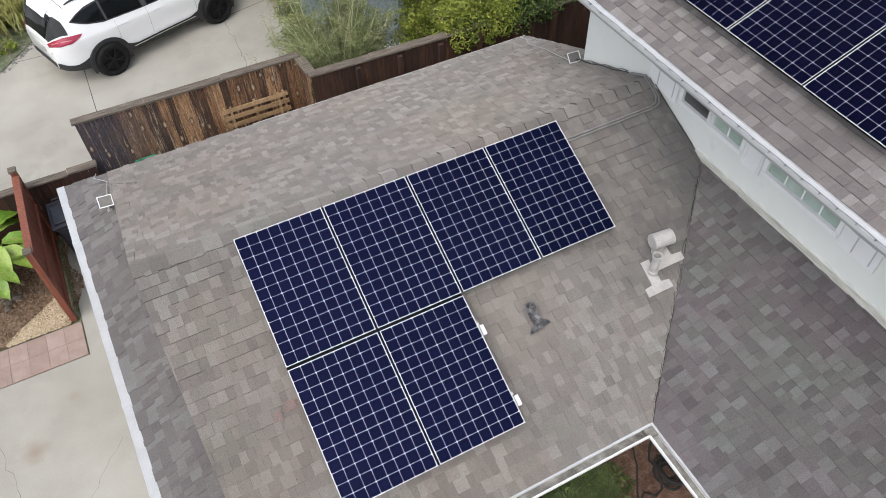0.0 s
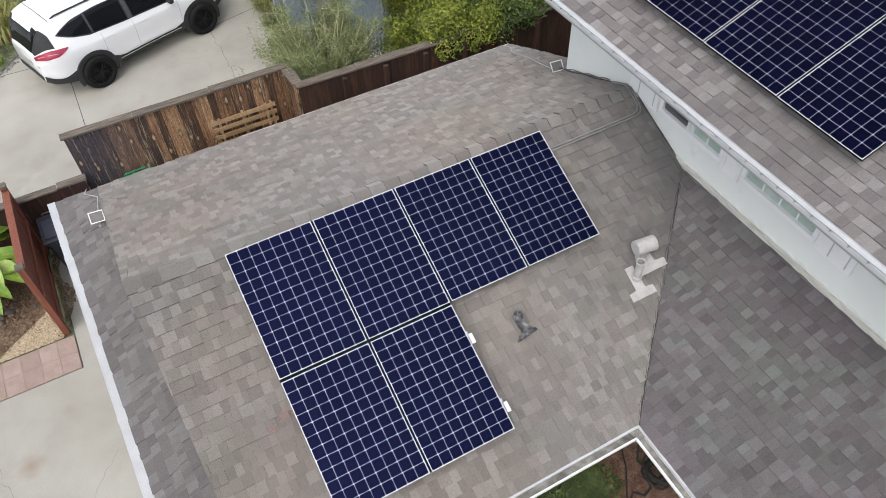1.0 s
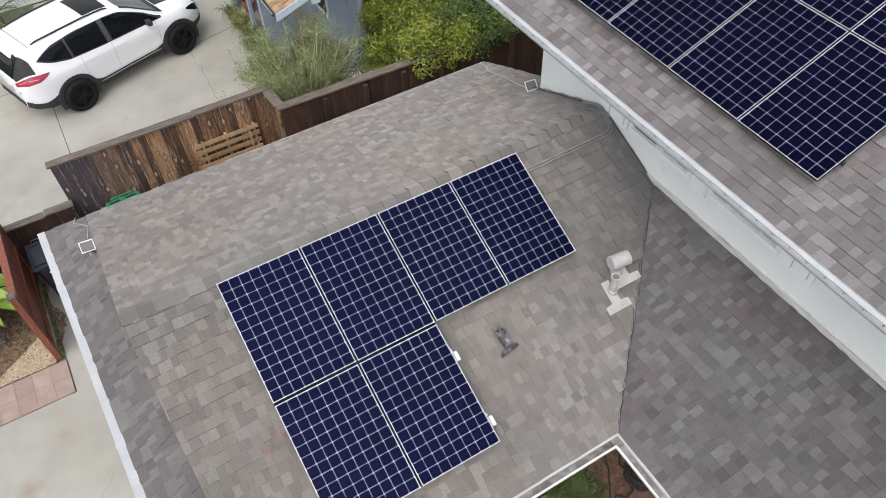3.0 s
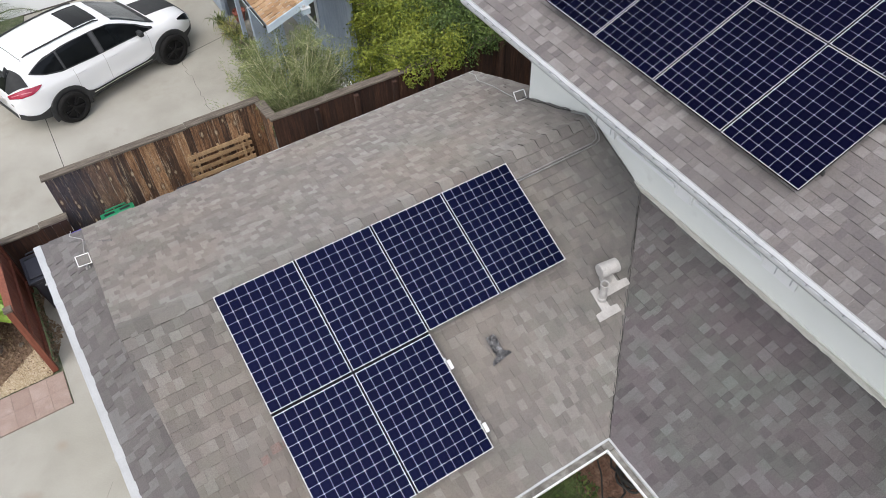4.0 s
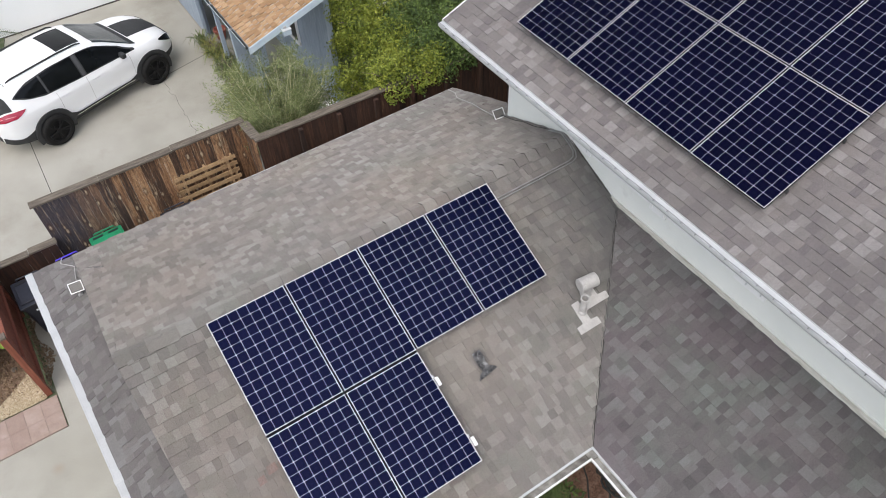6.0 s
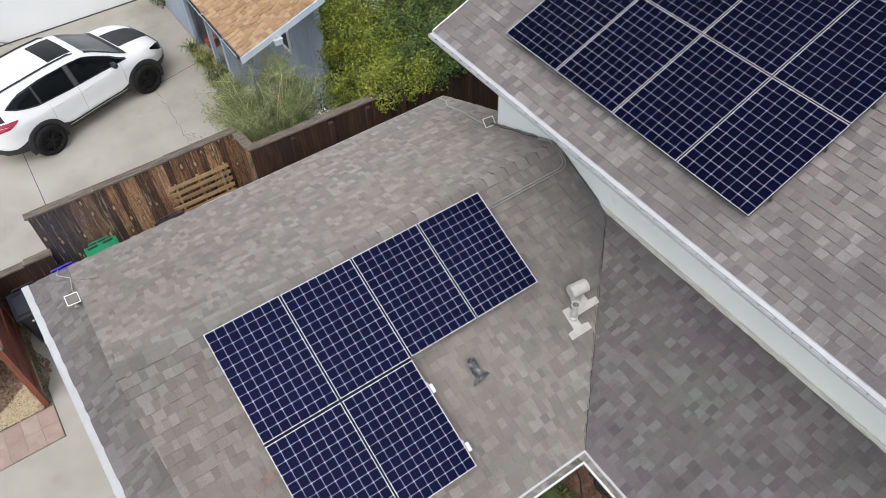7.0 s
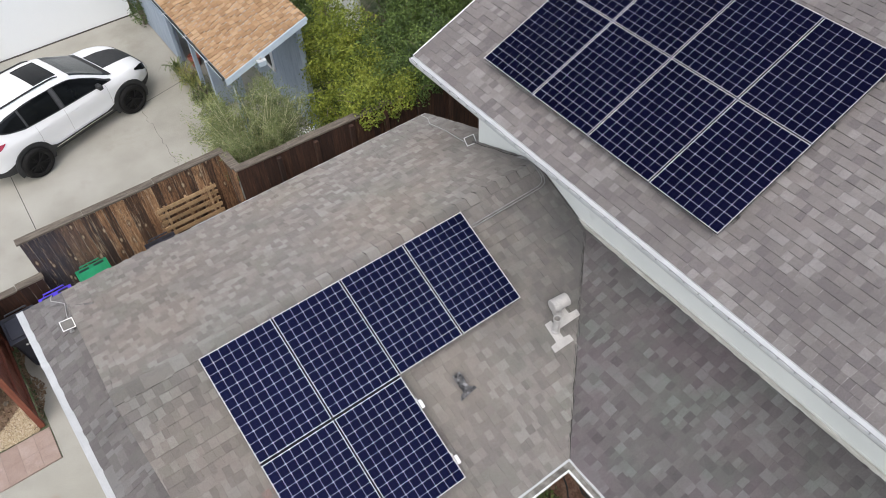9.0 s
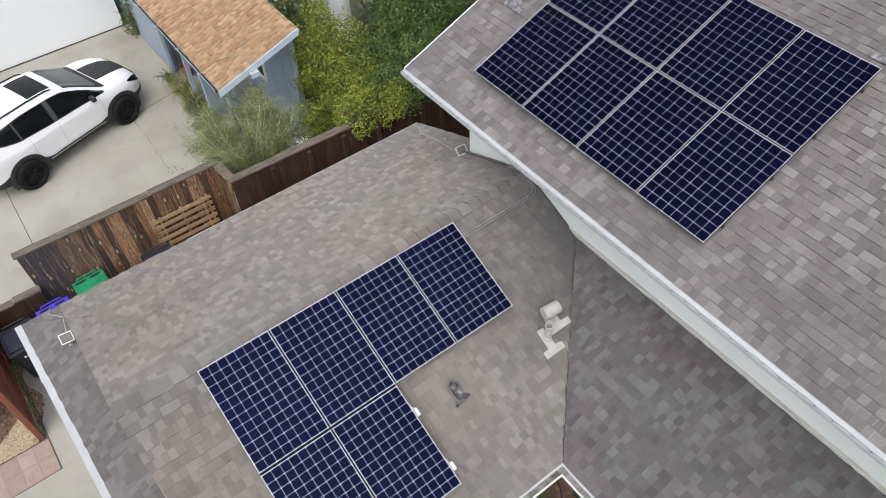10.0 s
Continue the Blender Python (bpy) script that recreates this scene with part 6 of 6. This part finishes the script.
# plants along the shed
for k in range(6):
    grass_clump((4.0 + nrng.uniform(-0.12, 0.1), 16.1 + 0.42 * k, 0.0), 60, 0.5, 0.028, M_OLIVE if k % 2 else M_STRAW, "straggly green and dry plant along the shed wall", "border_plant", "border plants by the shed")
for k, (x, y, q) in enumerate(((3.95, 17.6, 0.24), (3.9, 16.6, 0.3), (3.8, 15.7, 0.34), (3.7, 14.8, 0.4), (3.55, 14.0, 0.42), (3.45, 13.3, 0.45))):
    hedge("low straggly grey-green shrub along the shed", [((x, y, q * 0.8), (q, q, q)), ((x + 0.15, y - 0.25, q), (q * 0.8, q * 0.8, q * 0.9))], 5200, 0.07, M_OLIVE if k % 3 else M_STRAW)
cl = [((4.1, 21.2, 0.4), (0.35, 0.35, 0.4)), ((4.12, 21.0, 0.9), (0.3, 0.3, 0.4)), ((4.2, 20.9, 1.4), (0.28, 0.28, 0.4)), ((4.2, 21.2, 1.8), (0.24, 0.24, 0.3))]
hedge("dark leafy potted shrub at the corner of the white building", cl, 5000, 0.06, M_HEDGE_D)

flowers = thing("flower_cluster", "small cluster of white blossoms behind the fence", "flowers", (4.75, 11.85, 1.2))
pts, nn = in_clump((4.75, 11.85, 1.6), (0.22, 0.18, 0.2), 160)
leaves(pts, nn, 0.035, 0.03, M_WHITE, "blossom", flowers)
cl = [((4.9, 12.0, 0.9), (0.5, 0.4, 0.7)), ((5.3, 12.1, 0.9), (0.4, 0.4, 0.7))]
hedge("dark small-leaved shrub between the bush and the hedge", cl, 5000, 0.05, M_HEDGE_D)

# ---- planting beside the red screen ----
soil = part("planting_bed", box((-9, 9.5, -0.1), (-2.55, 11.66, 0.015), 0.01), M_SOIL, None, kind="structure")
tagged(soil, "brown bark mulch in a planting bed", "planting bed")


def scatter(name, label, poly_x, poly_y, n, size, mat, z=0.02, keep=None):
    vs, fs = [], []
    r = random.Random(n)
    for k in range(n):
        x, y = r.uniform(*poly_x), r.uniform(*poly_y)
        if keep and not keep(x, y):
            continue
        s = size * r.uniform(0.5, 1.3)
        m = pose(x, y, z + s * 0.2, r.uniform(0, 360), r.uniform(0, 360), r.uniform(0, 360))
        i = len(vs)
        vs += [m @ Vector(p) for p in ((s, 0, 0), (0, s * 0.8, 0), (-s * 0.9, 0, 0), (0, -s * 0.7, 0), (0, 0, s * 0.5), (0, 0, -s * 0.5))]
        fs += [[i + a, i + b, i + c] for a, b, c in ((0, 1, 4), (1, 2, 4), (2, 3, 4), (3, 0, 4), (1, 0, 5), (2, 1, 5), (3, 2, 5), (0, 3, 5))]
    ob = part(name, mesh_of(name, vs, fs, mat), mat, None, kind="stuff")
    return tagged(ob, label, "gravel" if "gravel" in name else "litter")


scatter("gravel", "pale beige pea gravel beside the red screen", (-3.6, -2.55), (9.46, 10.35), 5200, 0.022, M_GRAVEL, 0.015, lambda x, y: y < 9.55 + (x + 3.6) * 0.72)
scatter("bark_mulch", "brown bark chips over the bed", (-5.2, -2.55), (9.5, 11.6), 2600, 0.035, M_DRY, 0.012, lambda x, y: y > 9.5 + (x + 3.6) * 0.72)
r5 = random.Random(77)
for k in range(7):
    x, y, q = -2.75 - r5.uniform(0, 0.9), 10.25 + r5.uniform(0, 0.5), r5.uniform(0.05, 0.1)
    st_ = thing("stone", "rounded dull brown stone in the mulch bed", "stone", (x, y, 0.0), "stones in the bed")
    b_ = bmesh.new()
    bmesh.ops.create_icosphere(b_, subdivisions=2, radius=q)
    for v_ in b_.verts:
        v_.co *= 1 + 0.25 * math.sin(v_.co.x * 40 + k) * math.cos(v_.co.y * 33)
        v_.co.z *= 0.6
    part("rock", b_, M_GREYWOOD, st_, m=pose(x, y, 0.03), smooth=True)
scatter("leaf_litter", "dry leaves along the foot of the red screen", (-2.46, -2.2), (9.7, 11.5), 700, 0.03, M_DRY, 0.0, lambda x, y: x < -2.3 + 0.1 * math.sin(y * 5))
scatter("pebbles", "grey pebbles along the edge of the bed", (-3.4, -1.9), (17.75, 18.9), 600, 0.04, M_PEBBLE, 0.0, lambda x, y: abs((y - 17.77) - (x + 2.9) * 1.16) < 0.25)


def broad_leaf_plant(at, n, high, label, seed):
    t = thing("broad_leaf_plant", label, "plant", at, "broad-leaved plants")
    r = random.Random(seed)
    for k in range(n):
        a = k * 2.4 + r.uniform(-0.3, 0.3)
        lean = r.uniform(0.25, 0.8)
        h = high * r.uniform(0.65, 1.0)
        d = Vector((math.cos(a), math.sin(a), 0))
        s = Vector((-d.y, d.x, 0))
        o = Vector(at)
        stem = [o, o + d * lean * h * 0.2 + UP * h * 0.5, o + d * lean * h * 0.5 + UP * h * 0.85]
        part("stem", tube(stem, [0.02, 0.016, 0.01], 6), M_BANANA, t)
        b = bmesh.new()
        rows = []
        L, W = r.uniform(0.5, 0.75), r.uniform(0.26, 0.36)
        for i in range(9):
            q = i / 8
            c = stem[-1] + d * L * q * 0.95 + UP * (0.16 * q - 0.38 * q * q)
            w = W * math.sin(math.pi * min(1, 0.08 + q * 0.92)) ** 0.7 * 0.5
            wav = 0.015 * math.sin(i * 2.3 + k)
            rows.append([b.verts.new(c - s * w + UP * (w * 0.35 + wav)), b.verts.new(c - s * w * 0.5 + UP * w * 0.14), b.verts.new(c), b.verts.new(c + s * w * 0.5 + UP * w * 0.14), b.verts.new(c + s * w + UP * (w * 0.35 - wav))])
        for r0, r1 in zip(rows, rows[1:]):
            for j in range(4):
                b.faces.new([r0[j], r0[j + 1], r1[j + 1], r1[j]])
        lf = part("leaf", b, M_BANANA, t, smooth=True)
        rib = tube([stem[-1] + d * L * q * 0.95 + UP * (0.16 * q - 0.38 * q * q + 0.006) for q in (0, 0.3, 0.6, 0.95)], [0.01, 0.008, 0.006, 0.003], 5)
        part("midrib", rib, M_STRAW, lf, "pale midrib")
    return t


broad_leaf_plant((-3.42, 11.15, 0.0), 10, 1.2, "lush broad-leaved green plant beside the red screen", 3)
broad_leaf_plant((-3.5, 10.66, 0.0), 9, 1.0, "lush broad-leaved green plant in the mulch bed", 5)
broad_leaf_plant((-3.75, 10.9, 0.0), 8, 1.2, "lush broad-leaved green plant in the mulch bed", 8)

# ---- courtyard ----
def palm(at, n, L, seed):
    t = thing("small_palm", "small palm with feathery green fronds in the courtyard", "palm", at)
    r = random.Random(seed)
    for k in range(n):
        a = k * 2.4 + r.uniform(-0.2, 0.2)
        d = Vector((math.cos(a), math.sin(a), 0))
        s = Vector((-d.y, d.x, 0))
        up = r.uniform(0.4, 1.1)
        pts = [Vector(at) + UP * 0.5 + d * L * q * 0.9 + UP * L * (up * q - (0.35 + up * 0.55) * q * q) for q in [i / 16 for i in range(17)]]
        vs, fs = [], []
        for i in range(2, 17):
            ll = 0.32 * math.sin(math.pi * (i / 17) ** 0.8) + 0.05
            for sg in (-1, 1):
                p = pts[i]
                e = p + s * sg * ll + d * ll * 0.5 - UP * ll * 0.25
                w = d * 0.005
                j = len(vs)
                vs += [p - w, p + w, e]
                fs.append([j, j + 1, j + 2])
                p2 = (pts[i] + pts[i - 1]) / 2
                e2 = p2 + s * sg * ll * 0.95 + d * ll * 0.5 - UP * ll * 0.2
                vs += [p2 - w, p2 + w, e2]
                fs.append([j + 3, j + 4, j + 5])
        f = part("frond", mesh_of("frond", vs, fs, M_PALM), M_PALM, t)
        part("stalk", tube(pts[::4], [0.012, 0.01, 0.007, 0.005, 0.002], 5), M_PALM, f)
    part("trunk", tube([at, Vector(at) + UP * 0.3, Vector(at) + UP * 0.55], [0.11, 0.09, 0.06], 10), M_BARK, t)
    return t


palm((3.05, 2.75, 0.0), 24, 0.85, 2)
palm((2.2, 2.7, 0.0), 22, 0.85, 6)
palm((2.6, 1.7, 0.0), 14, 0.8, 11)
feather = palm((-1.5, 21.1, 0.0), 12, 1.5, 9)
tagged(feather, "small feathery palm in the bed by the white building")
hedge("dark leafy shrub in the shade of the courtyard", [((3.45, 2.95, 0.35), (0.42, 0.35, 0.4)), ((3.8, 2.75, 0.25), (0.35, 0.3, 0.3)), ((2.9, 2.75, 0.3), (0.4, 0.35, 0.35))], 3200, 0.09, M_HEDGE_D)
hose = thing("garden_hose", "black garden hose in loose coils on the courtyard floor", "hose", (4.7, 2.6, 0))
pts = [(4.95, 3.3, 1.1), (4.85, 3.15, 0.5), (4.73, 3.0, 0.1), (4.62, 2.86, 0.03), (4.66, 2.7, 0.03), (4.6, 2.55, 0.03), (4.52, 2.42, 0.03), (4.38, 2.38, 0.03), (4.26, 2.5, 0.03), (4.16, 2.42, 0.03)]
part("tail", tube(pts, 0.018, 7), M_CABLE, hose)
pts = []
for k in range(90):
    a = k * 0.42
    rad = 0.15 + 0.05 * math.sin(k * 0.31) + 0.02 * math.sin(k * 1.1)
    pts.append((4.74 + rad * math.cos(a), 2.55 + rad * 1.25 * math.sin(a), 0.03 + 0.0025 * k))
part("coil", tube(pts, 0.02, 7), M_CABLE, hose)
rope = thing("dark_cable", "dark cable hanging from the eave to the courtyard floor", "cable", (4.4, 2.8, 0))
part("wire", tube([(4.62, 3.3, 0.6), (4.54, 3.13, 0.03), (4.47, 2.98, 0.02), (4.42, 2.86, 0.02), (4.3, 2.7, 0.02), (4.18, 2.54, 0.02), (4.05, 2.3, 0.02)], 0.014, 6), M_CABLE, rope)
scatter("courtyard_litter", "dry leaves and bark on the courtyard floor", (-0.8, 4.15), (-1, 2.85), 1500, 0.035, M_DRY, 0.0)

# ---- brick edging ----
paving = part("brick_edging", box((-9.0, 8.7, -0.15), (-2.4, 9.45, -0.003)), M_MORTAR, None, kind="structure")
tagged(paving, "strip of worn red clay pavers", "paving")
pm_ = bpy.data.meshes.new("brick")
pb = box((0.004, 0.004, -0.05), (0.296, 0.37, 0.004), 0.006)
pb.to_mesh(pm_)
pb.free()
pm_.materials.append(M_PAVER)
for k in range(16):
    for j in range(2):
        place(new("brick", pm_), paving, pose(-2.7 - 0.3 * k, 8.7 + 0.375 * j, rng.uniform(-0.003, 0.003), 0, 0, rng.uniform(-0.6, 0.6)))

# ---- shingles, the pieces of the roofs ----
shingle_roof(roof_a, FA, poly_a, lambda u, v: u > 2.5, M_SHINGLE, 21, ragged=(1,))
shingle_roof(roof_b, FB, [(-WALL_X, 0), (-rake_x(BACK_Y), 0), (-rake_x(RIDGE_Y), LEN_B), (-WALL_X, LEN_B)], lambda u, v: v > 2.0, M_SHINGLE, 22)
shingle_roof(roof_b, FB, [(-BACK_END_X, 0), (-WALL_X, 0), (-WALL_X, (BACK_Y - 7.6) / SC), (-BACK_END_X, (BACK_Y - 7.6) / SC)], lambda u, v: True, M_SHINGLE, 27, cap=40)
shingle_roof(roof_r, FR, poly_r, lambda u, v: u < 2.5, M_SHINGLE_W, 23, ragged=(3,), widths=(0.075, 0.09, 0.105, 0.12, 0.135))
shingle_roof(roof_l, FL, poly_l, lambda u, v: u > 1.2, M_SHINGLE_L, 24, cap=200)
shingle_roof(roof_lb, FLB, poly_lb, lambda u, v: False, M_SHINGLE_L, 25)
shingle_roof(roof_u, FU, poly_u, lambda u, v: 3 < u < 6.5 and v < 3.5, M_SHINGLE_U, 26, exposure=0.122, thick_of=(0.008, 0.018), widths=(0.085, 0.1, 0.115, 0.13, 0.15))
shingle_roof(roof_s, FS, poly_s, lambda u, v: u > 6.0, M_TAN, 28, exposure=0.125, widths=(0.145, 0.15, 0.155), thick_of=(0.014, 0.03), gap=0.022, edge=M_DECK)
